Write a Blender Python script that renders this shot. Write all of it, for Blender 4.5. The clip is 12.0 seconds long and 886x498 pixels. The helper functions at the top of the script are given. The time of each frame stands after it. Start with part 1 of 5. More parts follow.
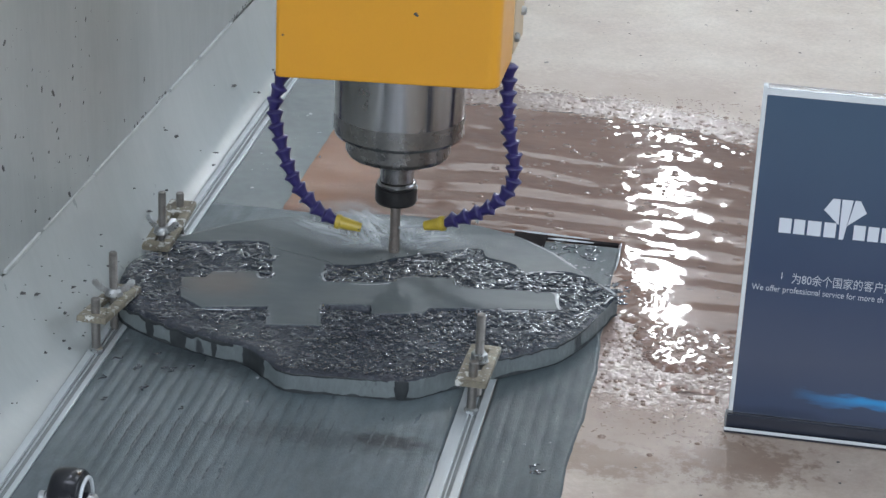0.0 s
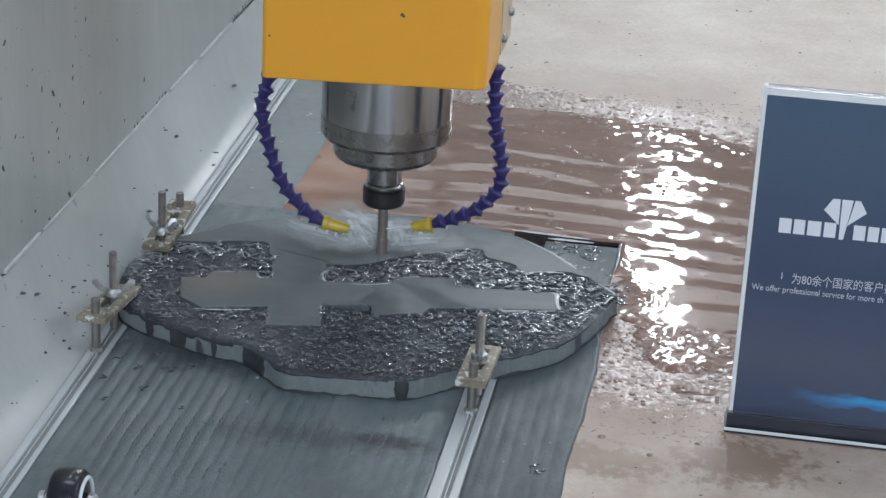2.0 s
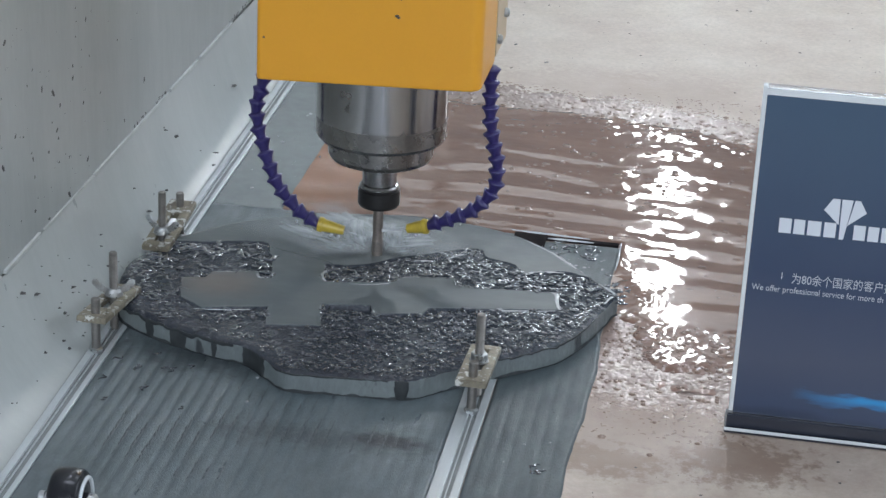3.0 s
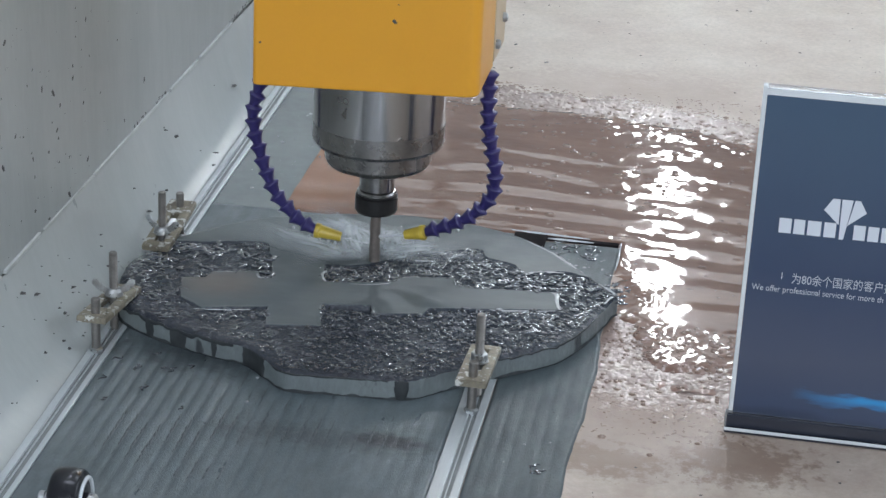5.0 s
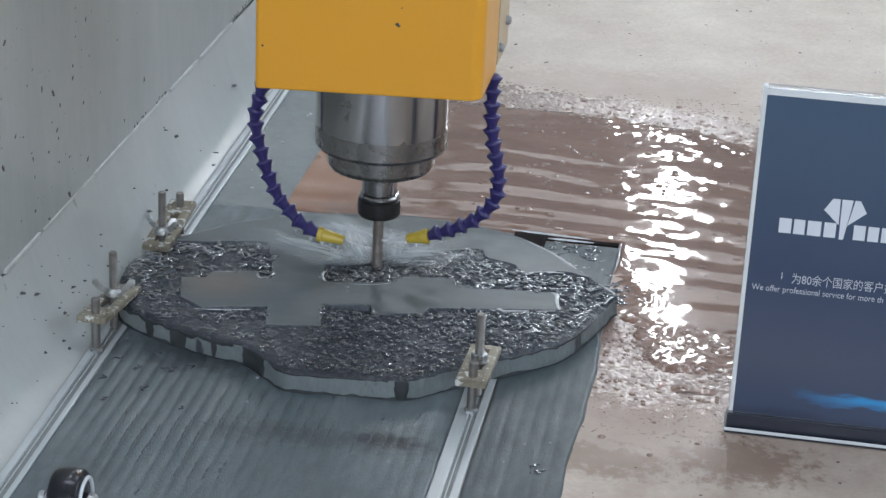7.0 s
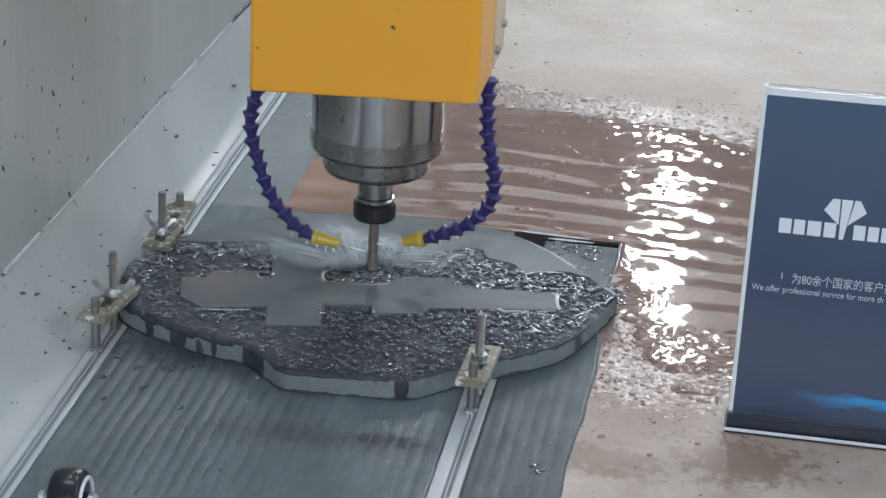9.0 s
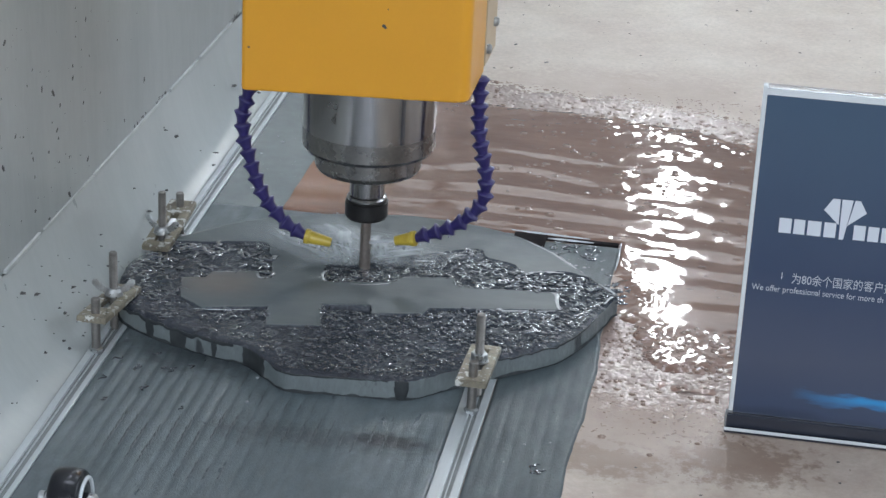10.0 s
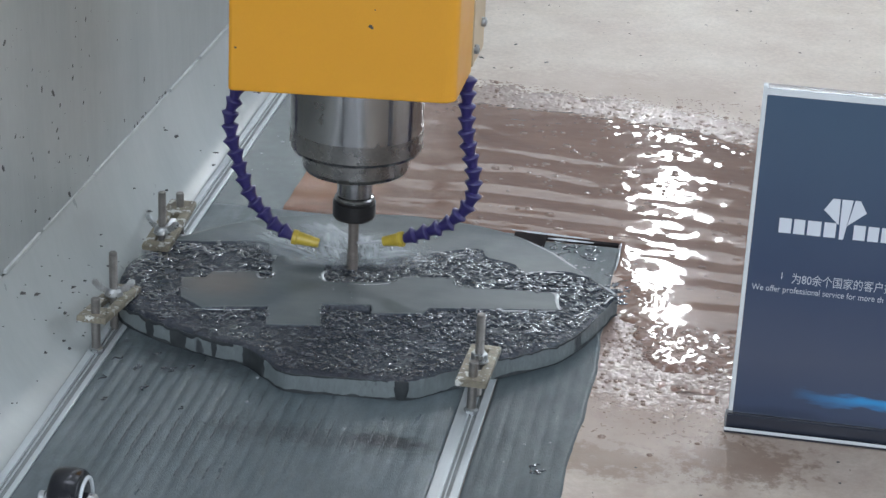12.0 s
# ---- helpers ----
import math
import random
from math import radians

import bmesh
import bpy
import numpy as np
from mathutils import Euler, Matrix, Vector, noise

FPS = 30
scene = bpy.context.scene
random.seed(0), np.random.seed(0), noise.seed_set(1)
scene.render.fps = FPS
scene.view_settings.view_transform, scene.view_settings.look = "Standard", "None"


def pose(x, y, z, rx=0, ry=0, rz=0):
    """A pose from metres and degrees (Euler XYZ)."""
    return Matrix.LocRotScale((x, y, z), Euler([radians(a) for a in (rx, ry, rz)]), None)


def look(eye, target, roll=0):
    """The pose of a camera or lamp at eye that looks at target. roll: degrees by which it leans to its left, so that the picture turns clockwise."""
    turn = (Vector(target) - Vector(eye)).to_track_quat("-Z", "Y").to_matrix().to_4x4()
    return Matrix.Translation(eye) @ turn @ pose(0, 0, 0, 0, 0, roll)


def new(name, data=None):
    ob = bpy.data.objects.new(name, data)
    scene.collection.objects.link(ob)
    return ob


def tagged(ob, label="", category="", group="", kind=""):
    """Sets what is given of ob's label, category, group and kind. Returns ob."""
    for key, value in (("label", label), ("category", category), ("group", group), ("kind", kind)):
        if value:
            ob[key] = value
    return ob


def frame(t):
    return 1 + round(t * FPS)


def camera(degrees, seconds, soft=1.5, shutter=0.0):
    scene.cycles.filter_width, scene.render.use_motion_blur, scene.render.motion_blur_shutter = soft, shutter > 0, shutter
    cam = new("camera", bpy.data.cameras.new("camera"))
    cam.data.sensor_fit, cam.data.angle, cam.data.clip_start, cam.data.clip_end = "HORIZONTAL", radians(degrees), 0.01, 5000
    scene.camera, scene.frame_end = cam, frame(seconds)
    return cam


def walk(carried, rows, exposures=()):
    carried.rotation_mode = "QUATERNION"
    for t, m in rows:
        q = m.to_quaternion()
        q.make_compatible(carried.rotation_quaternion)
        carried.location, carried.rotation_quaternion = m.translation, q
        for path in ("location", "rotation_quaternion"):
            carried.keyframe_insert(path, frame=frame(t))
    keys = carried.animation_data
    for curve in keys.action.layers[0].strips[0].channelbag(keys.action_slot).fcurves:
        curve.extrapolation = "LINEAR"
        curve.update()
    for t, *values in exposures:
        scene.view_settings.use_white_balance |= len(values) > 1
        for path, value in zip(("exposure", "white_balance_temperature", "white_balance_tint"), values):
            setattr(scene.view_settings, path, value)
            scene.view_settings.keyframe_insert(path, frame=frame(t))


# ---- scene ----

# ---- camera ----
cam = camera(23.487, 12.0, soft=1.5)
EYE, AIM, LEAN = (0.3422, -1.9868, 0.8750), (0.0491, 0.0107, 0.0262), 2.837
walk(cam, [(0.0, look(EYE, AIM, LEAN)), (12.0, look(EYE, AIM, LEAN))], exposures=[(0.0, 0.0), (12.0, 0.0)])

# ---- light ----
world = bpy.data.worlds.new("world")
scene.world = world
world.use_nodes = True
sky = world.node_tree.nodes.new("ShaderNodeTexSky")
sky.sky_type, sky.sun_disc, sky.sun_elevation, sky.sun_rotation = "NISHITA", False, radians(40), radians(20)
world.node_tree.links.new(sky.outputs["Color"], world.node_tree.nodes["Background"].inputs["Color"])
world.node_tree.nodes["Background"].inputs["Strength"].default_value = 0.1


def area(name, eye, target, wide, high, watts, colour):
    data = bpy.data.lights.new(name, "AREA")
    data.shape, data.size, data.size_y, data.energy, data.color = "RECTANGLE", wide, high, watts, colour
    ob = new(name, data)
    ob.matrix_world = look(eye, target)
    return ob


COOL = (0.838, 0.93, 1.085)
area("skylight_lamp", (-0.3, -0.4, 3.95), (-0.3, -0.4, 0), 2.4, 0.5, 31, COOL)
area("window_lamp_south", (0.8, -5.2, 2.0), (0, 0, 0.2), 3.0, 0.9, 150, COOL)
# Unseen fill from the right, added to brighten the trough side
area("side_fill_lamp", (4.4, 0.9, 1.9), (-0.3, 0.3, 0.2), 3.0, 1.8, 50, COOL)
# Unseen overhead strips, added to put glints on the wet stone
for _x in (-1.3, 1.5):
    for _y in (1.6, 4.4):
        area("glint_strip_lamp", (_x, _y, 4.1), (_x, _y, 0), 1.8, 0.18, 28, COOL)


# ---- materials ----
def mat(name, colour, rough=0.5, metal=0.0, second=None, scale=8.0, amount=0.5, fine=0.0, fine_scale=300.0, rough_vary=0.0,
        bump=0.0, bump_scale=200.0, coat=0.0, ior=1.5, spots=None, spot_scale=30.0, spot_cut=0.72, streak=None, glow=0.0, clear=0.0):
    """A surface with patches of a second colour, fine grain, uneven gloss, relief and dark spots."""
    m = bpy.data.materials.new(name)
    m.use_nodes = True
    t = m.node_tree
    bsdf = t.nodes["Principled BSDF"]
    link = t.links.new
    coord = t.nodes.new("ShaderNodeTexCoord")
    place = coord.outputs["Object"]
    if streak:
        mapping = t.nodes.new("ShaderNodeMapping")
        mapping.inputs["Scale"].default_value = streak
        link(place, mapping.inputs["Vector"])
        place = mapping.outputs["Vector"]

    def cloud(s, detail, where):
        n = t.nodes.new("ShaderNodeTexNoise")
        n.inputs["Scale"].default_value, n.inputs["Detail"].default_value, n.inputs["Roughness"].default_value = s, detail, 0.6
        link(where, n.inputs["Vector"])
        return n.outputs["Fac"]

    def ramp(fac, lo, hi):
        r = t.nodes.new("ShaderNodeMapRange")
        r.inputs["From Min"].default_value, r.inputs["From Max"].default_value = lo, hi
        link(fac, r.inputs["Value"])
        return r.outputs["Result"]

    def blend(fac, a, b, mode="MIX"):
        x = t.nodes.new("ShaderNodeMix")
        x.data_type, x.blend_type = "RGBA", mode
        for value, slot in ((fac, 0), (a, 6), (b, 7)):
            if isinstance(value, (tuple, float, int)):
                x.inputs[slot].default_value = (*value, 1) if isinstance(value, tuple) else value
            else:
                link(value, x.inputs[slot])
        return x.outputs[2]

    out = colour
    patches = cloud(scale, 5, place)
    if second:
        out = blend(ramp(patches, 0.5 - 0.35 * (1.05 - amount), 0.5 + 0.35 * (1.05 - amount)), colour, second)
    if fine:
        g = ramp(cloud(fine_scale, 3, place), 0.25, 0.75)
        dark = tuple(1 - fine for _ in range(3))
        out = blend(1.0, out, blend(g, dark, (1.0, 1.0, 1.0)), "MULTIPLY")
    if spots:
        s = ramp(cloud(spot_scale, 4, place), spot_cut, spot_cut + 0.04)
        out = blend(s, out, spots)
    if isinstance(out, tuple):
        bsdf.inputs["Base Color"].default_value = (*out, 1)
    else:
        link(out, bsdf.inputs["Base Color"])
    bsdf.inputs["Roughness"].default_value, bsdf.inputs["Metallic"].default_value, bsdf.inputs["IOR"].default_value = rough, metal, ior
    if rough_vary:
        r = t.nodes.new("ShaderNodeMapRange")
        r.inputs["From Min"].default_value, r.inputs["From Max"].default_value = 0.3, 0.7
        r.inputs["To Min"].default_value, r.inputs["To Max"].default_value = max(0.02, rough - rough_vary), min(1, rough + rough_vary)
        link(cloud(scale * 2.3, 4, place), r.inputs["Value"])
        link(r.outputs["Result"], bsdf.inputs["Roughness"])
    bsdf.inputs["Coat Weight"].default_value, bsdf.inputs["Coat Roughness"].default_value = coat, 0.05
    bsdf.inputs["Transmission Weight"].default_value = clear
    if glow:
        bsdf.inputs["Emission Color"].default_value, bsdf.inputs["Emission Strength"].default_value = (*colour, 1), glow
    if bump:
        b = t.nodes.new("ShaderNodeBump")
        b.inputs["Strength"].default_value, b.inputs["Distance"].default_value = bump, 0.002
        link(cloud(bump_scale, 4, place), b.inputs["Height"])
        link(b.outputs["Normal"], bsdf.inputs["Normal"])
    return m


M_BED = mat("cream_painted_bed", (0.66, 0.59, 0.495), 0.55, second=(0.48, 0.39, 0.32), scale=6.0, amount=0.22, fine=0.22, fine_scale=200,
            bump=0.15, bump_scale=300, spots=(0.24, 0.16, 0.11), spot_scale=26, spot_cut=0.70, rough_vary=0.15)
def add_mud(m, colour, cx, cy, rx, ry, lo, hi, grain=16, most=0.85, ragged=1.0):
    """A mud stain with a ragged outline about a place on the bed."""
    t = m.node_tree
    bsdf = t.nodes["Principled BSDF"]
    coord, mapping, length, cloud = (t.nodes.new(k) for k in ("ShaderNodeTexCoord", "ShaderNodeMapping", "ShaderNodeVectorMath", "ShaderNodeTexNoise"))
    mapping.vector_type = "TEXTURE"
    mapping.inputs["Location"].default_value, mapping.inputs["Scale"].default_value = (cx, cy, 0), (rx, ry, 1)
    length.operation = "LENGTH"
    cloud.inputs["Scale"].default_value, cloud.inputs["Detail"].default_value, cloud.inputs["Roughness"].default_value = grain, 6, 0.68
    add, ramp, mix = t.nodes.new("ShaderNodeMath"), t.nodes.new("ShaderNodeMapRange"), t.nodes.new("ShaderNodeMix")
    add.operation, mix.data_type = "ADD", "RGBA"
    ramp.inputs["From Min"].default_value, ramp.inputs["From Max"].default_value = hi + 0.5 * ragged, lo + 0.5 * ragged
    ramp.inputs["To Max"].default_value = most
    mix.inputs[7].default_value = (*colour, 1)
    t.links.new(coord.outputs["Object"], mapping.inputs["Vector"])
    t.links.new(coord.outputs["Object"], cloud.inputs["Vector"])
    t.links.new(mapping.outputs["Vector"], length.inputs[0])
    t.links.new(length.outputs["Value"], add.inputs[0])
    rag = t.nodes.new("ShaderNodeMath")
    rag.operation = "MULTIPLY"
    rag.inputs[1].default_value = ragged
    t.links.new(cloud.outputs["Fac"], rag.inputs[0])
    t.links.new(rag.outputs["Value"], add.inputs[1])
    t.links.new(add.outputs["Value"], ramp.inputs["Value"])
    t.links.new(ramp.outputs["Result"], mix.inputs[0])
    t.links.new(bsdf.inputs["Base Color"].links[0].from_socket, mix.inputs[6])
    t.links.new(mix.outputs[2], bsdf.inputs["Base Color"])


add_mud(M_BED, (0.36, 0.275, 0.220), 0.19, 0.12, 0.47, 0.50, 0.90, 1.22)
add_mud(M_BED, (0.20, 0.13, 0.092), 0.368, -0.322, 0.070, 0.052, 0.55, 0.95, 85, 0.7, 3.2)
add_mud(M_BED, (0.22, 0.145, 0.10), 0.25, -0.348, 0.085, 0.034, 0.55, 0.95, 85, 0.65, 3.2)
add_mud(M_BED, (0.30, 0.220, 0.175), 0.275, -0.13, 0.11, 0.15, 0.6, 1.1, 60, 0.8, 1.5)
add_mud(M_BED, (0.40, 0.315, 0.255), 0.20, 0.68, 0.34, 0.10, 0.35, 0.95, 110, 0.6, 2.4)
M_POOL = mat("muddy_water", (0.165, 0.092, 0.066), 0.06, second=(0.235, 0.142, 0.103), scale=5.0, amount=0.5, ior=1.40, fine=0.10, fine_scale=40,
             streak=(1.0, 2.6, 1.0))
add_mud(M_POOL, (0.40, 0.205, 0.115), -0.125, 0.30, 0.075, 0.19, 0.45, 1.15, 16, 0.55)
M_DROP = mat("muddy_drops", (0.20, 0.135, 0.105), 0.03, second=(0.29, 0.21, 0.17), scale=40, ior=1.4)
M_FILM = mat("thin_muddy_film", (0.19, 0.132, 0.105), 0.25, second=(0.28, 0.21, 0.175), scale=30, amount=0.5, ior=1.42)
M_MAT = mat("wet_grey_rubber", (0.098, 0.126, 0.136), 0.42, second=(0.136, 0.164, 0.173), scale=9.0, amount=0.6, fine=0.34, fine_scale=60,
            bump=0.25, bump_scale=350, rough_vary=0.16, streak=(2.2, 0.7, 1.0))
add_mud(M_MAT, (0.016, 0.021, 0.024), 0.068, -0.366, 0.040, 0.018, 0.5, 0.9, 60, 0.85, 1.6)
add_mud(M_MAT, (0.022, 0.028, 0.031), 0.010, -0.375, 0.130, 0.022, 0.3, 1.1, 95, 0.45, 3.4)
add_mud(M_MAT, (0.026, 0.033, 0.036), -0.130, -0.240, 0.110, 0.045, 0.3, 1.1, 70, 0.7, 3.0)
M_MAT2 = mat("wet_dark_rubber", (0.056, 0.076, 0.081), 0.48, second=(0.084, 0.106, 0.111), scale=9.0, amount=0.6, fine=0.34, fine_scale=60,
             bump=0.25, bump_scale=350, rough_vary=0.14, streak=(2.2, 0.7, 1.0), spots=(0.035, 0.045, 0.05), spot_scale=60, spot_cut=0.66)
M_STRIP = mat("wet_grey_strip", (0.15, 0.175, 0.178), 0.2, second=(0.20, 0.225, 0.225), scale=7.0, amount=0.5, fine=0.15, fine_scale=60, rough_vary=0.1)
M_STONE = mat("wet_dark_stone", (0.027, 0.032, 0.043), 0.24, second=(0.056, 0.064, 0.078), scale=26.0, amount=0.5, fine=0.5, fine_scale=300,
              rough_vary=0.10, bump=0.5, bump_scale=330, ior=1.33)
M_WET = mat("water_over_dark_stone", (0.028, 0.032, 0.042), 0.03, second=(0.058, 0.066, 0.080), scale=60.0, amount=0.5, ior=1.75, coat=1.0)
M_FACE = mat("flooded_stone_face", (0.074, 0.092, 0.096), 0.38, second=(0.098, 0.113, 0.112), scale=13.0, amount=0.5, fine=0.05, fine_scale=90,
             rough_vary=0.05, ior=1.27, streak=(1.0, 2.0, 1.0), coat=0.22)
add_mud(M_FACE, (0.15, 0.115, 0.092), -0.150, -0.125, 0.045, 0.035, 0.35, 1.25, 30, 0.6)
add_mud(M_FACE, (0.13, 0.14, 0.14), -0.03, 0.03, 0.12, 0.06, 0.5, 1.2, 26, 0.6, 2.0)
M_SIDE = mat("sawn_stone_side", (0.215, 0.245, 0.245), 0.5, second=(0.145, 0.168, 0.172), scale=18.0, amount=0.4, fine=0.22, fine_scale=300,
             bump=0.4, bump_scale=260, rough_vary=0.15, streak=(1.0, 1.0, 0.45), spots=(0.05, 0.056, 0.06), spot_scale=27, spot_cut=0.62)
M_ALU = mat("aluminium_profile", (0.62, 0.66, 0.67), 0.38, 0.35, second=(0.46, 0.50, 0.51), scale=14.0, amount=0.4, fine=0.15, fine_scale=500,
            streak=(6.0, 0.5, 1.0), rough_vary=0.12)
M_SLOT = mat("dirty_slot", (0.22, 0.235, 0.235), 0.45, 0.3, second=(0.33, 0.35, 0.35), scale=20, streak=(4.0, 0.6, 1.0), fine=0.3)
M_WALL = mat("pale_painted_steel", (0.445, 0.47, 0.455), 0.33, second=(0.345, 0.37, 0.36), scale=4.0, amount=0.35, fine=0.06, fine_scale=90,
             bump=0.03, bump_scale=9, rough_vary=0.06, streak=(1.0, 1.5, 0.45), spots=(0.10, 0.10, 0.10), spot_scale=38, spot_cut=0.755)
# The skirt's paint in a darker tone with more dark spots, for the panel
M_PANEL = mat("darker_painted_steel", (0.375, 0.397, 0.382), 0.40, second=(0.295, 0.315, 0.305), scale=5.0, amount=0.35, fine=0.08, fine_scale=90,
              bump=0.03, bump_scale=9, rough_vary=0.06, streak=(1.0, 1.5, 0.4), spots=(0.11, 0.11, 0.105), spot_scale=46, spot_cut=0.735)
M_SEAM = mat("sealed_seam", (0.50, 0.52, 0.50), 0.45, second=(0.38, 0.395, 0.385), scale=30, amount=0.6, bump=0.4, bump_scale=180)
M_YELLOW = mat("yellow_powder_coat", (0.77, 0.355, 0.025), 0.38, second=(0.73, 0.335, 0.023), scale=6.0, amount=0.3, fine=0.03, fine_scale=500,
               bump=0.06, bump_scale=900, rough_vary=0.05)
M_PLATE = mat("pale_ochre_plate", (0.62, 0.48, 0.32), 0.45, second=(0.56, 0.43, 0.27), scale=14, fine=0.08)
M_STEEL = mat("brushed_spindle_steel", (0.42, 0.41, 0.40), 0.19, 0.97, second=(0.28, 0.27, 0.27), scale=26, amount=0.4, fine=0.10, fine_scale=240,
              rough_vary=0.05, streak=(1.0, 1.0, 0.15))
# turned in a lathe: the fine grooves draw reflections out along the axis
_b, _g = M_STEEL.node_tree.nodes["Principled BSDF"], M_STEEL.node_tree.nodes.new("ShaderNodeTangent")
_g.direction_type, _g.axis = "RADIAL", "Z"
M_STEEL.node_tree.links.new(_g.outputs["Tangent"], _b.inputs["Tangent"])
_b.inputs["Anisotropic"].default_value, _b.inputs["Anisotropic Rotation"].default_value = 0.6, 0.25
M_STEELD = mat("stained_steel_ring", (0.30, 0.285, 0.27), 0.28, 0.9, second=(0.20, 0.19, 0.18), scale=30, amount=0.5, fine=0.15, rough_vary=0.1)
M_NUT = mat("black_oxide_nut", (0.028, 0.027, 0.028), 0.33, 0.5, second=(0.045, 0.043, 0.042), scale=40, fine=0.2)
M_BIT = mat("muddy_tool_steel", (0.30, 0.26, 0.23), 0.4, 0.6, second=(0.21, 0.18, 0.16), scale=60, amount=0.5, fine=0.2)
M_HOSE = mat("blue_violet_hose", (0.030, 0.023, 0.115), 0.36, second=(0.042, 0.034, 0.145), scale=50, amount=0.4, fine=0.15, coat=0.15)
M_NOZZLE = mat("yellow_nozzle", (0.62, 0.46, 0.055), 0.4, second=(0.50, 0.36, 0.05), scale=60, amount=0.5, fine=0.15)
M_ZINC = mat("zinc_fastener", (0.58, 0.61, 0.62), 0.32, 0.85, second=(0.36, 0.35, 0.33), scale=60, amount=0.5, fine=0.2, rough_vary=0.1)
M_STUD = mat("dull_threaded_rod", (0.32, 0.30, 0.28), 0.38, 0.75, second=(0.21, 0.195, 0.18), scale=60, amount=0.5, fine=0.25, fine_scale=900)
M_CLAMP = mat("splashed_beige_clamp", (0.34, 0.30, 0.215), 0.42, 0.3, second=(0.16, 0.14, 0.105), scale=60, amount=0.6, fine=0.25, fine_scale=400,
              bump=0.2, bump_scale=500, spots=(0.58, 0.58, 0.54), spot_scale=120, spot_cut=0.555)
M_RUBBER = mat("black_rubber", (0.010, 0.010, 0.014), 0.22, second=(0.016, 0.016, 0.020), scale=50, fine=0.15)
M_ACRYL = mat("frosted_acrylic_edge", (0.70, 0.73, 0.74), 0.25, second=(0.62, 0.65, 0.66), scale=30, fine=0.04)
M_BASE = mat("black_acrylic_base", (0.024, 0.028, 0.040), 0.12, second=(0.032, 0.036, 0.05), scale=20)
M_PRINT = mat("pale_print", (0.62, 0.66, 0.72), 0.35)
M_TEXT = mat("dim_print", (0.42, 0.46, 0.52), 0.35)
M_WATER = mat("clear_water", (0.93, 0.96, 0.97), 0.03, ior=1.33, clear=0.92)
# White mixed into the water's colour stands in for its glints
M_BEAD = mat("glint_whitened_water", (0.75, 0.78, 0.80), 0.03, ior=1.4, clear=0.55, coat=1.0)
# spray veil: thin, ragged, gone at its borders
M_MIST = mat("spray_veil", (0.60, 0.64, 0.65), 0.35, second=(0.5, 0.54, 0.55), scale=40)
_t = M_MIST.node_tree
_u, _s, _n = (_t.nodes.new(k) for k in ("ShaderNodeUVMap", "ShaderNodeSeparateXYZ", "ShaderNodeTexNoise"))
_u.uv_map = "veil"
_t.links.new(_u.outputs["UV"], _s.inputs[0])


def _math(op, a, b):
    n = _t.nodes.new("ShaderNodeMath")
    n.operation = op
    for k, value in enumerate((a, b)):
        if isinstance(value, float):
            n.inputs[k].default_value = value
        else:
            _t.links.new(value, n.inputs[k])
    return n.outputs[0]


_x, _y = _s.outputs["X"], _s.outputs["Y"]
_fx = _math("MULTIPLY", _math("SUBTRACT", 1.0, _x), _math("MINIMUM", _math("MULTIPLY", _x, 6.0), 1.0))
_fy = _math("MULTIPLY", _math("MULTIPLY", _y, _math("SUBTRACT", 1.0, _y)), 4.0)
_map = _t.nodes.new("ShaderNodeMapping")
_map.inputs["Scale"].default_value = (2.0, 4.0, 1.0)
_t.links.new(_u.outputs["UV"], _map.inputs["Vector"])
_t.links.new(_map.outputs["Vector"], _n.inputs["Vector"])
_n.inputs["Scale"].default_value, _n.inputs["Detail"].default_value = 1.6, 3
_a = _math("MULTIPLY", _math("MULTIPLY", _fx, _fy), _math("MULTIPLY", _math("SUBTRACT", _n.outputs["Fac"], 0.20), 2.3))
_t.links.new(_math("MAXIMUM", _math("MINIMUM", _a, 0.7), 0.0), _t.nodes["Principled BSDF"].inputs["Alpha"])
M_CHIP = mat("dark_stone_chips", (0.045, 0.045, 0.045), 0.6, second=(0.09, 0.085, 0.08), scale=90)
# Near-black colour that stands in for shade in the gap between the mats
M_GAP = mat("painted_gap_shade", (0.012, 0.010, 0.011), 0.95, second=(0.02, 0.016, 0.016), scale=60, ior=1.2)
# Dark tone for the rim's wet streaks and for its painted foot shade
M_FOOT = mat("dark_wet_streak_and_foot_shade", (0.030, 0.034, 0.036), 0.6, second=(0.052, 0.058, 0.060), scale=60, ior=1.2)
M_SILT = mat("grey_groove_silt", (0.050, 0.061, 0.065), 0.5, second=(0.085, 0.10, 0.105), scale=90, amount=0.6)
M_HALL = mat("hall_plaster", (0.58, 0.60, 0.60), 0.7, second=(0.50, 0.52, 0.52), scale=0.7, amount=0.4)
M_HALLF = mat("hall_concrete", (0.30, 0.30, 0.29), 0.6, second=(0.24, 0.24, 0.23), scale=1.2, fine=0.1)
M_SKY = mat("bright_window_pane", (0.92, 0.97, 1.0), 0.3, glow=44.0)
# Glow of the added, unseen south strip and high band
M_SOUTH = mat("added_south_pane", (0.95, 0.97, 1.0), 0.3, glow=13.0)
M_BAND = mat("added_band_pane", (0.92, 0.97, 1.0), 0.3, glow=1.25)
M_FRAME = mat("grey_window_frame", (0.35, 0.36, 0.37), 0.5, fine=0.05)

# printed poster: a dark blue field that pales upwards
M_POSTER = bpy.data.materials.new("dark_blue_poster")
M_POSTER.use_nodes = True
_t = M_POSTER.node_tree
_c, _s, _r, _n = (_t.nodes.new(k) for k in ("ShaderNodeTexCoord", "ShaderNodeSeparateXYZ", "ShaderNodeValToRGB", "ShaderNodeTexNoise"))
_m = _t.nodes.new("ShaderNodeMath")
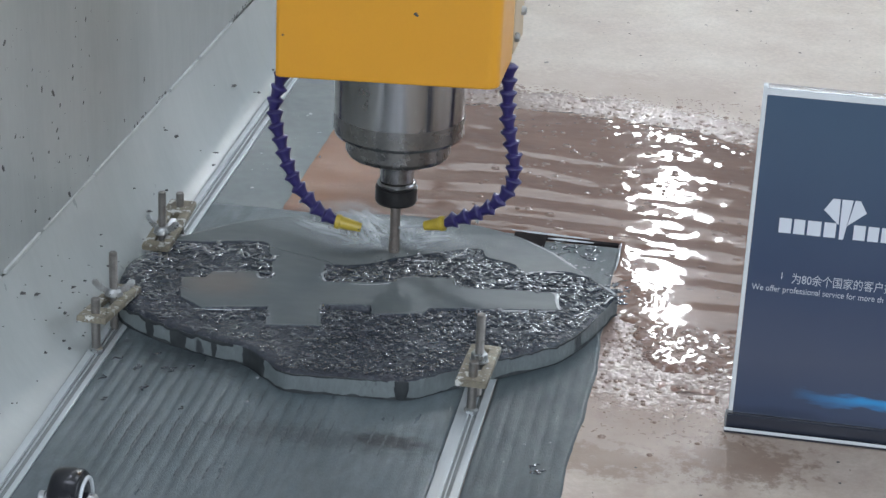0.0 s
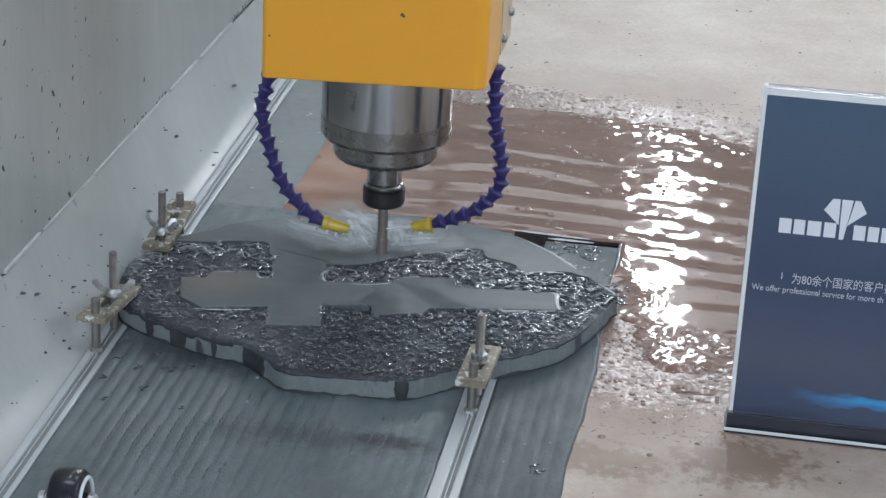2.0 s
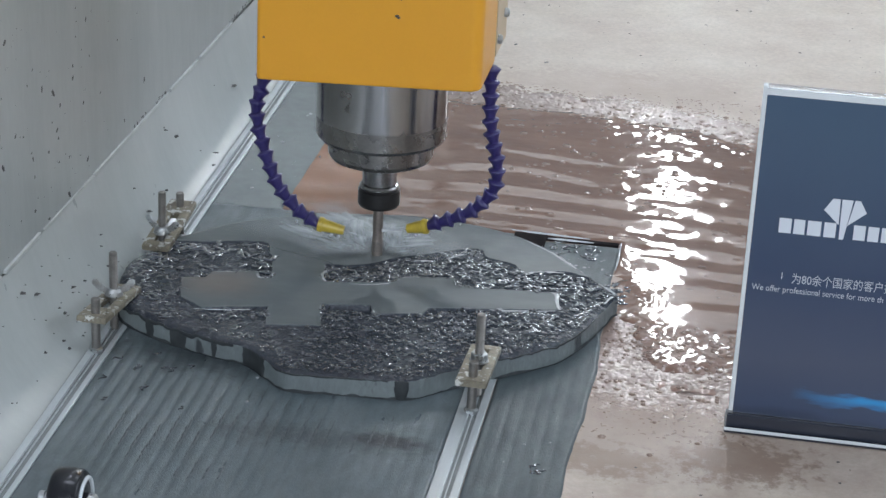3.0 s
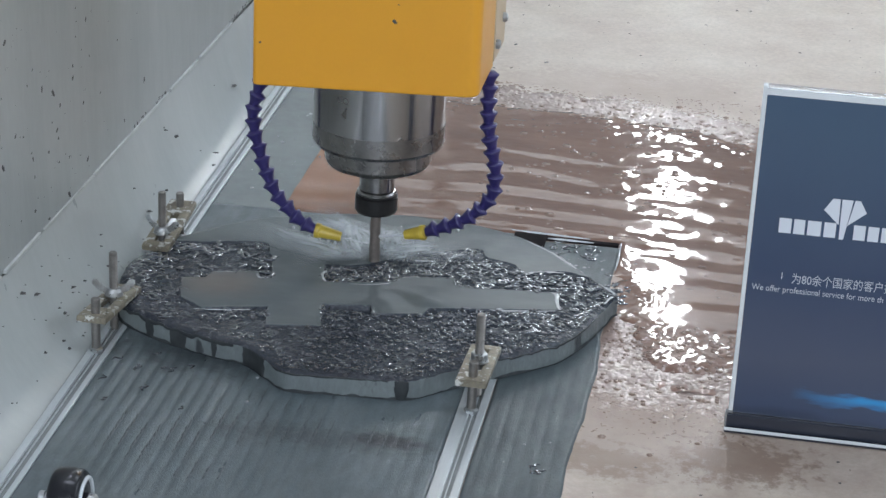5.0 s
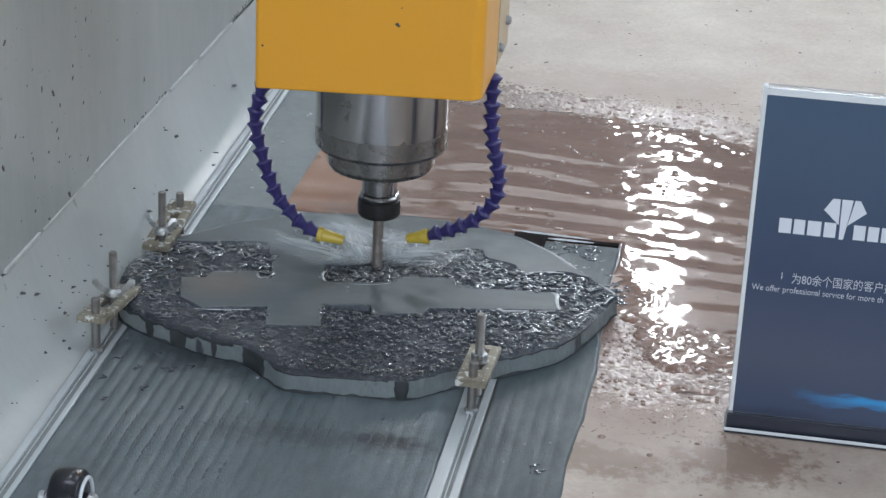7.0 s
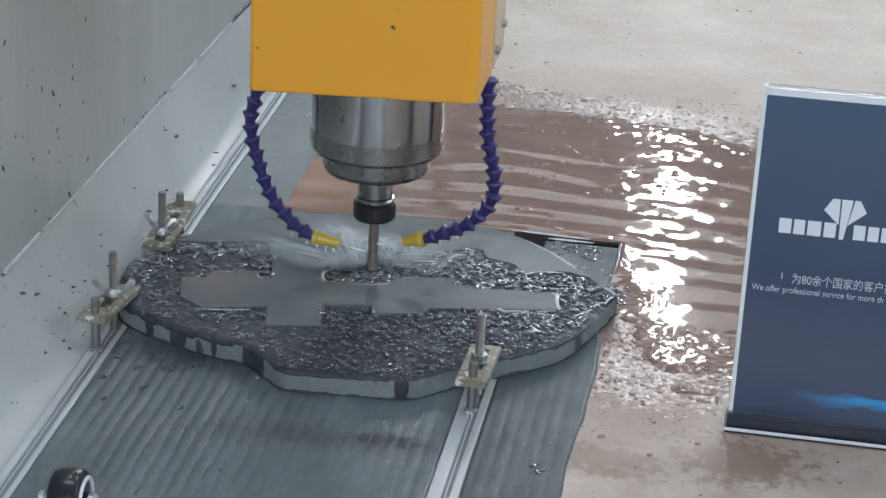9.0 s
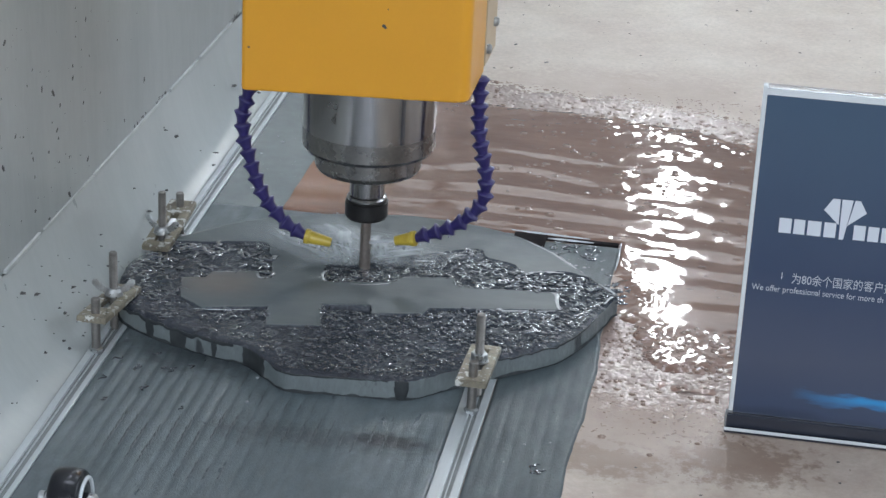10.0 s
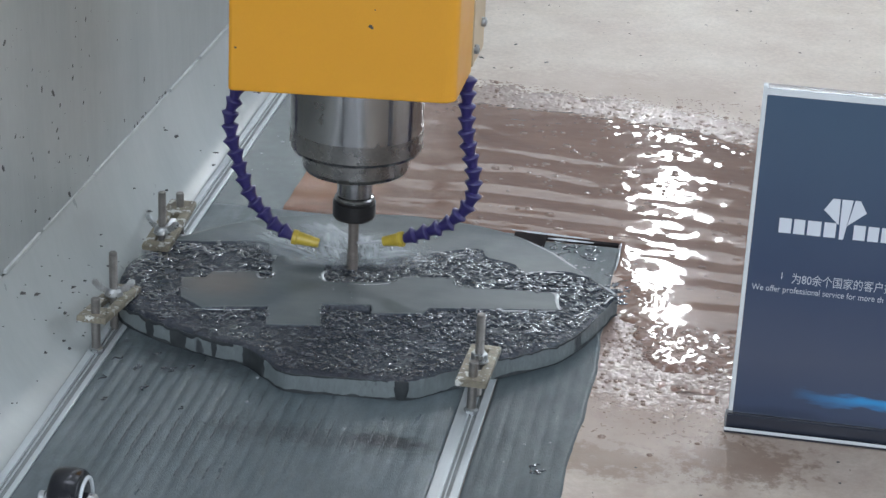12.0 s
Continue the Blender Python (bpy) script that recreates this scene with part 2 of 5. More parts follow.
_m.operation = "MULTIPLY_ADD"
_m.inputs[1].default_value = 3.2
_t.links.new(_c.outputs["Object"], _s.inputs[0])
_t.links.new(_c.outputs["Object"], _n.inputs["Vector"])
_n.inputs["Scale"].default_value = 9
_q = _t.nodes.new("ShaderNodeMath")
_q.operation = "MULTIPLY"
_q.inputs[1].default_value = 0.12
_t.links.new(_n.outputs["Fac"], _q.inputs[0])
_t.links.new(_s.outputs["Z"], _m.inputs[0])
_t.links.new(_q.outputs[0], _m.inputs[2])
_t.links.new(_m.outputs[0], _r.inputs["Fac"])
_e = _r.color_ramp.elements
_e[0].position, _e[0].color = 0.06, (0.006, 0.008, 0.014, 1)
_e[1].position, _e[1].color = 1.0, (0.045, 0.085, 0.140, 1)
for _p, _k in ((0.14, (0.045, 0.065, 0.115)), (0.3, (0.058, 0.074, 0.120)), (0.55, (0.027, 0.050, 0.105))):
    _x = _e.new(_p)
    _x.color = (*_k, 1)


def node_math(tree, op, a, b):
    n = tree.nodes.new("ShaderNodeMath")
    n.operation = op
    for k, value in enumerate((a, b)):
        if isinstance(value, float):
            n.inputs[k].default_value = value
        else:
            tree.links.new(value, n.inputs[k])
    return n.outputs[0]


# a soft bright blue streak near the foot of the print
_f = lambda op, a, b: node_math(_t, op, a, b)
_w = _t.nodes.new("ShaderNodeTexNoise")
_w.inputs["Scale"].default_value, _w.inputs["Detail"].default_value = 46, 6
_l = _t.nodes.new("ShaderNodeMapping")
_l.inputs["Scale"].default_value = (0.45, 1.0, 2.2)
_t.links.new(_c.outputs["Object"], _l.inputs["Vector"])
_t.links.new(_l.outputs["Vector"], _w.inputs["Vector"])
_mid = _f("ADD", 0.0405, _f("MULTIPLY", _f("SUBTRACT", _w.outputs["Fac"], 0.5), 0.026))
_d = _f("DIVIDE", _f("SUBTRACT", _s.outputs["Z"], _mid), 0.0070)
_k = _f("MAXIMUM", _f("SUBTRACT", 1.0, _f("MULTIPLY", _d, _d)), 0.0)
_in = _f("MINIMUM", _f("MAXIMUM", _f("MULTIPLY", _f("SUBTRACT", _s.outputs["X"], 0.052), 16.0), 0.0), 1.0)
_mix = _t.nodes.new("ShaderNodeMix")
_mix.data_type = "RGBA"
_mix.inputs[7].default_value = (0.03, 0.25, 0.55, 1)
_t.links.new(_f("MULTIPLY", _f("MULTIPLY", _k, _in), _f("MULTIPLY", _w.outputs["Fac"], 1.8)), _mix.inputs[0])
_t.links.new(_r.outputs["Color"], _mix.inputs[6])
_t.links.new(_mix.outputs[2], _t.nodes["Principled BSDF"].inputs["Base Color"])
_t.nodes["Principled BSDF"].inputs["Roughness"].default_value = 0.22


# ---- builders ----
def empty(name, m, label="", category="", group="", kind=""):
    ob = new(name)
    ob.empty_display_size = 0.02
    ob.matrix_world = m
    return tagged(ob, label, category, group, kind)


def part(name, bm, material, parent=None, label="", smooth=False, kind=""):
    """Links a bmesh as one mesh object under a thing."""
    me = bpy.data.meshes.new(name)
    bmesh.ops.recalc_face_normals(bm, faces=bm.faces)
    bm.to_mesh(me)
    bm.free()
    me.materials.append(material)
    if smooth:
        me.polygons.foreach_set("use_smooth", [True] * len(me.polygons))
    ob = new(name, me)
    ob.parent = parent
    return tagged(ob, label, kind=kind)


def mesh_part(name, verts, faces, material, parent=None, label="", smooth=True, kind=""):
    me = bpy.data.meshes.new(name)
    me.from_pydata([tuple(v) for v in verts], [], [tuple(f) for f in faces])
    me.materials.append(material)
    me.polygons.foreach_set("use_smooth", [smooth] * len(me.polygons))
    me.update()
    ob = new(name, me)
    ob.parent = parent
    return tagged(ob, label, kind=kind)


def box(x0, x1, y0, y1, z0, z1, bevel=0.0, bm=None):
    bm = bm or bmesh.new()
    r = bmesh.ops.create_cube(bm, size=1)
    for v in r["verts"]:
        v.co = Vector(((x0 + x1) / 2 + v.co.x * (x1 - x0), (y0 + y1) / 2 + v.co.y * (y1 - y0), (z0 + z1) / 2 + v.co.z * (z1 - z0)))
    if bevel:
        edges = {e for v in r["verts"] for e in v.link_edges}
        bmesh.ops.bevel(bm, geom=list(edges), offset=bevel, segments=2, profile=0.6, affect="EDGES")
    return bm


def lathe(profile, n=48, bm=None, m=Matrix()):
    """Turns a profile of (radius, height) about z."""
    bm = bm or bmesh.new()
    rings = []
    for r, z in profile:
        if r < 1e-6:
            rings.append([bm.verts.new(m @ Vector((0, 0, z)))])
        else:
            rings.append([bm.verts.new(m @ Vector((r * math.cos(2 * math.pi * i / n), r * math.sin(2 * math.pi * i / n), z))) for i in range(n)])
    for a, b in zip(rings, rings[1:]):
        for i in range(n):
            j = (i + 1) % n
            f = [a[i % len(a)], a[j % len(a)], b[j % len(b)], b[i % len(b)]]
            f = [v for k, v in enumerate(f) if v not in f[:k]]
            if len(f) > 2:
                bm.faces.new(f)
    closed = tuple(profile[0]) == tuple(profile[-1])
    for ring in (rings[0], rings[-1]):
        if len(ring) > 2 and not closed:
            bm.faces.new(ring)
    return bm


def prism(points, y0, y1, bm=None):
    """A flat shape of (x, z) points with thickness along y."""
    bm = bm or bmesh.new()
    a = [bm.verts.new((x, y0, z)) for x, z in points]
    b = [bm.verts.new((x, y1, z)) for x, z in points]
    bm.faces.new(a)
    bm.faces.new(b[::-1])
    for i in range(len(a)):
        j = (i + 1) % len(a)
        bm.faces.new((a[i], b[i], b[j], a[j]))
    return bm


def smoothline(points, steps):
    """A curve through the points (Catmull-Rom), closed."""
    n, out = len(points), []
    P = [np.array(p, float) for p in points]
    for i in range(n):
        a, b, c, d = P[i - 1], P[i], P[(i + 1) % n], P[(i + 2) % n]
        for k in range(steps):
            u = k / steps
            out.append(0.5 * (2 * b + (c - a) * u + (2 * a - 5 * b + 4 * c - d) * u * u + (3 * b - a - 3 * c + d) * u ** 3))
    return np.array(out)


def inside(X, Y, poly):
    hit = np.zeros(X.shape, bool)
    for (x0, y0), (x1, y1) in zip(poly, np.roll(poly, -1, 0)):
        cross = (y0 > Y) != (y1 > Y)
        hit ^= cross & (X < (x1 - x0) * (Y - y0) / (y1 - y0 + 1e-12) + x0)
    return hit


def edge_distance(X, Y, poly):
    best = np.full(X.shape, 9.0)
    for (x0, y0), (x1, y1) in zip(poly, np.roll(poly, -1, 0)):
        dx, dy = x1 - x0, y1 - y0
        u = np.clip(((X - x0) * dx + (Y - y0) * dy) / (dx * dx + dy * dy + 1e-12), 0, 1)
        best = np.minimum(best, np.hypot(X - x0 - u * dx, Y - y0 - u * dy))
    return best


_rng = np.random.RandomState(7)
_lattice = _rng.rand(256, 256)


def value_noise(X, Y):
    xi, yi = np.floor(X).astype(int), np.floor(Y).astype(int)
    u, v = X - xi, Y - yi
    u, v = u * u * (3 - 2 * u), v * v * (3 - 2 * v)
    g = lambda a, b: _lattice[a % 256, b % 256]
    return (g(xi, yi) * (1 - u) + g(xi + 1, yi) * u) * (1 - v) + (g(xi, yi + 1) * (1 - u) + g(xi + 1, yi + 1) * u) * v


def fbm(X, Y, octaves=3):
    total, amp = np.zeros(np.shape(X)), 1.0
    for k in range(octaves):
        total += amp * (value_noise(X * 2 ** k + 17.3 * k, Y * 2 ** k + 5.1 * k) - 0.5)
        amp *= 0.5
    return total


def grid_faces(nx, ny):
    i = np.arange(nx * ny).reshape(nx, ny)
    return np.stack([i[:-1, :-1], i[1:, :-1], i[1:, 1:], i[:-1, 1:]], -1).reshape(-1, 4).tolist()


def domes(places, sizes, stretch, z, n=7):
    """Many flat drops as one list of vertices and faces."""
    verts, faces = [], []
    for (x, y), r, (sx, sy) in zip(places, sizes, stretch):
        b = len(verts)
        zz = z(x, y) if callable(z) else z
        for ring, (k, h) in enumerate(((1.0, 0.0), (0.72, 0.45))):
            for i in range(n):
                a = 2 * math.pi * i / n + ring * 0.3
                verts.append((x + r * k * sx * math.cos(a), y + r * k * sy * math.sin(a), zz + r * h))
        verts.append((x, y, zz + r * 0.62))
        for i in range(n):
            j = (i + 1) % n
            faces += [(b + i, b + j, b + n + j, b + n + i), (b + n + i, b + n + j, b + 2 * n)]
    return verts, faces


def chips(places, sizes, z, rng):
    """Small angular crumbs as one list of vertices and faces."""
    verts, faces = [], []
    for (x, y), r in zip(places, sizes):
        b, a0 = len(verts), rng.rand() * 6.3
        zz = z(x, y) if callable(z) else z
        long = 1 + rng.rand() * 1.3
        for i in range(5):
            a = 2 * math.pi * i / 5
            q = r * (0.6 + 0.6 * rng.rand())
            px, py = q * long * math.cos(a), q * math.sin(a)
            verts.append((x + px * math.cos(a0) - py * math.sin(a0), y + px * math.sin(a0) + py * math.cos(a0), zz))
        verts.append((x + r * 0.2, y, zz + r * 0.5))
        faces += [(b + i, b + (i + 1) % 5, b + 5) for i in range(5)]
    return verts, faces


# ---- the hall round the machine ----
def hall():
    t = 0.2
    for name, dims in (("wall_north", (-5, 5, 7, 7 + t, -0.8, 4.3)), ("wall_south", (-5, 5, -6 - t, -6, -0.8, 4.3)),
                       ("wall_west", (-5 - t, -5, -6, 7, -0.8, 4.3)), ("wall_east", (5, 5 + t, -6, 7, -0.8, 4.3))):
        if name == "wall_north":
            # with an upright window opening
            bm = bmesh.new()
            for d in ((-5, -2.75, -0.8, CZ0), (-2.75, -2.40, -0.8, 1.5), (-2.75, -2.40, 2.9, CZ0), (-2.40, WX0, -0.8, CZ0), (WX1, 2.25, -0.8, CZ0), (2.25, 2.60, -0.8, 1.5),
                      (2.25, 2.60, 2.9, CZ0), (2.60, 5, -0.8, CZ0), (WX0, WX1, -0.8, WZ0), (-5, 5, CZ1, 4.3)):
                box(d[0], d[1], 7, 7 + t, d[2], d[3], bm=bm)
        else:
            bm = box(*dims)
        tagged(part(name, bm, M_HALL), "pale plastered workshop wall", "wall", kind="structure")
    tagged(part("floor", box(-5.2, 5.2, -6.2, 7.2, -1.0, -0.8), M_HALLF), "grey concrete workshop floor", "floor", kind="structure")
    tagged(part("ceiling", box(-5.2, 5.2, -6.2, 7.2, 4.3, 4.5), M_HALL), "pale workshop ceiling", "ceiling", kind="structure")
    # Two unseen glowing panes, added so that stone bumps catch crisp glints
    for name, x0 in (("glint_pane_1", -2.75), ("glint_pane_2", 2.25)):
        c = empty(name, pose(x0, 7.0, 0), "unseen bright pane with grey frame, added for glints", "window", kind="structure")
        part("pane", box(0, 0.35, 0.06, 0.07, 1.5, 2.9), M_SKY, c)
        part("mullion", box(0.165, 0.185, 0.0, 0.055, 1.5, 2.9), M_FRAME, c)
    # Unseen glowing strip, added to draw a highlight on the spindle
    c = empty("streak_pane", pose(4.1, -6.0, 0), "narrow unseen glowing strip added for the spindle's highlight", "window", kind="structure")
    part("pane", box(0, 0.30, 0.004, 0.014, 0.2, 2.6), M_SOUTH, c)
    bm = bmesh.new()
    for d in ((-0.04, -0.002, 0.16, 2.64), (0.302, 0.34, 0.16, 2.64)):
        box(d[0], d[1], 0.004, 0.04, d[2], d[3], bm=bm)
    part("window_frame", bm, M_FRAME, c)
    # Unseen glowing band, added for the pool's ripples to mirror as pale streaks
    c = empty("ripple_band", pose(0, 7.0, 0), "unseen glowing band added for the pool's pale ripple streaks", "window", kind="structure")
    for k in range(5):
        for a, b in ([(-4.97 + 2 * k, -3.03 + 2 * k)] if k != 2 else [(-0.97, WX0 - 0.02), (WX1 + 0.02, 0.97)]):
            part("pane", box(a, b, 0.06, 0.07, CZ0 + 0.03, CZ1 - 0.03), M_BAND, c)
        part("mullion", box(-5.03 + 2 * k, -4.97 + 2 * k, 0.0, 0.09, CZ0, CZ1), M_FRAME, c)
    w = empty("window_1", pose(0, 7.0, 0), "tall unseen bright pane with grey frame, added for glints", "window", kind="structure")
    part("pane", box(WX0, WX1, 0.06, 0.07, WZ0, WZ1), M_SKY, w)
    bm = bmesh.new()
    for d in ((WX0, WX0 + 0.03, WZ0, WZ1), (WX1 - 0.03, WX1, WZ0, WZ1), (WX0 + 0.03, WX1 - 0.03, WZ0, WZ0 + 0.03), (WX0 + 0.03, WX1 - 0.03, WZ1 - 0.03, WZ1)):
        box(d[0], d[1], 0.0, 0.055, d[2], d[3], bm=bm)
    part("window_frame", bm, M_FRAME, w)


WX0, WX1, WZ0, WZ1 = -0.09, 0.135, 2.15, 4.15
CZ0, CZ1 = 2.98, 4.15
BED = -0.0025
hall()


# ---- machine bed, trough side and rails ----
def bed():
    nx, ny = 60, 90
    X, Y = np.meshgrid(np.linspace(-0.24, 1.4, nx), np.linspace(-1.3, 2.6, ny), indexing="ij")
    Z = np.full(X.shape, BED)
    top = mesh_part("machine_bed", np.stack([X, Y, Z], -1).reshape(-1, 3), grid_faces(nx, ny), M_BED, kind="structure")
    tagged(top, "cream painted machine bed with brown mud stains", "machine bed")
    part("bed_frame", box(-0.24, 1.4, -1.3, 2.6, -0.8, BED - 0.004), M_WALL, top)


def west(y):
    """Where the rail's inner edge runs: it lies a degree askew to the bed."""
    return -0.2258 - math.tan(radians(1.0)) * min(y, 1.2)


SKIRT = ((-0.2412, -0.003), (-0.2530, 0.0050), (-0.2660, 0.0190), (-0.2780, 0.0400), (-0.2880, 0.0660), (-0.2968, 0.0980))


def trough():
    # a sloping skirt beside the rail, then an upright side
    side = empty("trough_side", pose(0, 0, 0), "pale grey painted steel trough side splashed with stone chips", "trough", kind="structure")
    n = 80
    ys = np.linspace(-1.3, 2.6, n)
    rows = SKIRT
    verts = [(x + (west(y) - 0.0209 + 0.2412) * (1 - k / (len(rows) - 1)) ** 1.5, y, z + 0.0012 * math.sin(y * 5 + x * 40)) for k, (x, z) in enumerate(rows) for y in ys]
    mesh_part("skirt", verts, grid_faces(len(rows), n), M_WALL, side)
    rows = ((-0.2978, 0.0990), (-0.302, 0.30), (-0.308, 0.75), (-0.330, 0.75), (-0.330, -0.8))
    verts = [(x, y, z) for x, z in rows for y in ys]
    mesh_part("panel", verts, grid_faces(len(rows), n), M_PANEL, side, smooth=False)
    # the sealed joint, uneven and broken in places
    bm = bmesh.new()
    rng = random.Random(3)
    y = -1.25
    while y < 2.4:
        step = rng.uniform(0.05, 0.16)
        r = rng.uniform(0.0010, 0.0021)
        if rng.random() < 0.86:
            box(-0.2970 - r, -0.2970 + r, y, y + step, 0.0975, 0.0975 + 2 * r, 0.0008, bm)
        y += step + rng.uniform(0.0, 0.012)
    part("seam", bm, M_SEAM, side, "pale broken sealant along the fold")


def rail(x0, x1, lip, lip_e, turn, y0, y1, z, name, label):
    r = empty(name, pose(0, 0, 0, 0, 0, turn), label, "rail", kind="structure")
    part("lip", box(x0, x0 + lip, y0, y1, BED, z, 0.0008), M_ALU, r)
    part("lip", box(x1 - lip_e, x1, y0, y1, BED, z, 0.0008), M_ALU, r)
    part("slot", box(x0 + lip, x1 - lip_e, y0, y1, BED, z - 0.0024), M_SLOT, r)
    part("bead", box(x0 + lip + 0.0024, x0 + lip + 0.0036, y0, y1, z - 0.0024, z - 0.0014, 0.0003), M_ALU, r)


bed()
trough()
rail(-0.2463, -0.2258, 0.0070, 0.0052, 1.0, -1.2, 1.2, 0.001, "rail_west", "silver aluminium clamping rail beside the trough side")
rail(0.1137, 0.1392, 0.0115, 0.0070, 0.0, -1.2, 0.098, 0.001, "rail_middle", "silver aluminium T-slot rail sunk between grey mats")


# Solid dark strips in place of the shaded opening between the mats
slot = box(0.1085, 0.1438, 0.0985, 0.1395, BED, 0.0012)
box(0.1440, 0.2215, 0.1310, 0.1385, BED, 0.0004, bm=slot)
tagged(part("slot_shade", slot, M_GAP), "near-black strip painting the shade of the gap between the mats", "slot", kind="structure")


# ---- the mats ----
def rubber_mat(name, x0, x1, y0, y1, label, seed, ribs, skew=0.0, bulge=0.0):
    nx, ny = int((x1 - x0) / 0.0018), int((y1 - y0) / 0.008)
    X, Y = np.meshgrid(np.linspace(x0, x1, nx), np.linspace(y0, y1, ny), indexing="ij")
    edge = 0.003 * fbm(Y * 22 + seed, Y * 0 + seed, 3)
    X = X + skew * (np.array([west(y) for y in Y[0]])[None] - 0.0012 - x0) * (1 - (X - x0) / (x1 - x0))
    X = X + 0.0075 * bulge * np.exp(-((Y + 0.19) / 0.11) ** 2) * ((X - x0) / (x1 - x0)) ** 2
    X = X + edge * ((X - x0) / (x1 - x0) > 0.5) * ((X - x0) / (x1 - x0)) ** 4
    Y = Y + 0.003 * fbm(X * 14 + seed, X * 0 + 3, 2) * ((Y - y0) / (y1 - y0)) ** 6
    strength = (1.0 if ribs else 0.45) * np.clip(0.45 + 1.6 * fbm(X * 5 + seed, Y * 4, 2) + ribs * np.clip((0.08 - X) / 0.12, 0, 1), 0.05, 1.0) * np.clip((Y + 0.56) / 0.12, 0.15, 1) * np.clip(-Y / 0.1, 0.0, 1)
    Z = 0.0004 + 0.0024 * strength * (np.abs(np.sin(np.pi * X / 0.0122)) ** 0.33 - 1) + 0.0006 * fbm(X * 30, Y * 30, 2)
    ring = np.zeros(X.shape, bool)
    ring[0], ring[-1], ring[:, 0], ring[:, -1] = True, True, True, True
    Z = np.where(ring, BED, Z)
    m = mesh_part(name, np.stack([X, Y, Z], -1).reshape(-1, 3), grid_faces(nx, ny), M_MAT if ribs else M_MAT2)
    return tagged(m, label, "rubber mat")


rubber_mat("rubber_mat", -0.2159, 0.1125, -1.0, 0.141, "wet grey ribbed rubber mat under the stone", 1.0, 0.8, skew=1.0)
rubber_mat("rubber_mat", 0.1396, 0.2225, -1.0, 0.1295, "narrow wet grey rubber mat beside the T-slot rail", 6.0, 0.0, bulge=1.0)


def wet_strip():
    n = 60
    ys = np.linspace(0.130, 2.2, n)
    xs = np.linspace(0, 1, 12)
    verts = []
    for u in xs:
        for y in ys:
            x1 = -0.146 + 0.012 * min(1, (y - 0.15) / 0.3) + 0.004 * float(fbm(np.array(y * 20), np.array(2.0)))
            z = BED + 0.0014 + 0.0003 * math.sin(y * 60 + u * 9) + 0.0004 * float(fbm(np.array(y * 30), np.array(u * 5))) - 0.0012 * u * u
            verts.append((west(y) + 0.0006 + u * (x1 - west(y) - 0.0006), y, z))
    m = mesh_part("wet_strip", verts, grid_faces(12, n), M_STRIP, kind="structure")
    tagged(m, "wet grey steel strip beside the clamping rail", "bed strip")


wet_strip()


# ---- muddy pool on the bed ----
def pool_depth(X, Y):
    """Water height over the bed: ripples run out from the tool, the shore is ragged."""
    R = np.hypot(X - 0.05, Y + 2.6)
    back = 0.565 - 0.10 * np.clip(X, 0, 1) - 0.25 * np.clip(X - 0.25, 0, 1) + 0.035 * fbm(X * 16, Y * 16, 3)
    front = 0.045 - 0.215 * np.clip((X - 0.226) / 0.064, 0, 1) + 0.09 * fbm(X * 30 + 9, Y * 30, 4)
    calm = np.clip(1.2 - np.hypot(X, Y) / 0.8, 0.2, 1)
    swell = np.clip(0.85 + 1.5 * fbm(X * 7 + 2, Y * 9, 2), 0.2, 1.6)
    ripple = 0.00058 * swell * np.sin(2 * np.pi * R / 0.060 + 7.0 * fbm(X * 4, Y * 4.5, 2)) * calm
    chop = 0.00080 * fbm(X * 19, Y * 28, 3) * np.clip((X - 0.14) / 0.1, 0.15, 1) * np.clip((Y + 0.05) / 0.25, 0.45, 1) + 0.00012 * fbm(X * 60, Y * 80, 2) + 0.00034 * fbm(X * 40 + 4, Y * 34, 2) * np.clip((X - 0.15) / 0.08, 0, 1) * np.clip((Y + 0.05) / 0.25, 0.35, 1)
    # drops keep falling near the shores, where the film is thin and pitted
    pits = np.clip(1 - (Y - front) / 0.13, 0, 1) + np.clip(1 - (back - Y) / 0.085, 0, 1)
    chop = chop + pits * (0.0011 * fbm(X * 88, Y * 100, 2) + 0.0002)
    right = 0.50 + 0.05 * fbm(X * 10, Y * 10 + 4, 2)
    shore = np.minimum(np.minimum((back - Y) / 0.05, (Y - front) / 0.05), (right - X) / 0.05)
    shore = np.minimum(shore, np.maximum((X - 0.2240) / 0.003, (Y - 0.1410) / 0.003))
    return ripple + chop + 0.0026 * np.clip(shore, -1.4, 0.8)


def pool():
    nx, ny = 460, 500
    X, Y = np.meshgrid(np.linspace(-0.150, 0.62, nx), np.linspace(-0.20, 0.64, ny), indexing="ij")
    Z = BED + pool_depth(X, Y) + 0.0005
    m = mesh_part("water", np.stack([X, Y, Z], -1).reshape(-1, 3), grid_faces(nx, ny), M_POOL, kind="structure")
    tagged(m, "brown muddy water standing on the bed, rippled", "water")


pool()


def thin_film(name, x, y, cover, label, seed):
    """A thin, pitted film of muddy water that breaks up into beads towards its border."""
    nx, ny = int((x[1] - x[0]) / 0.0011), int((y[1] - y[0]) / 0.0011)
    X, Y = np.meshgrid(np.linspace(*x, nx), np.linspace(*y, ny), indexing="ij")
    c = cover(X, Y) + 0.25 * fbm(X * 30 + seed, Y * 30, 2)
    beads = 0.00055 * (fbm(X * 300 + seed, Y * 285, 2) + 0.5 * fbm(X * 430, Y * 400 + seed, 1))
    Z = BED + beads + 0.0012 * np.clip(c - 0.20, -1.2, 0.40)
    m = mesh_part(name, np.stack([X, Y, Z], -1).reshape(-1, 3), grid_faces(nx, ny), M_FILM, kind="stuff")
    tagged(m, label, "water film")


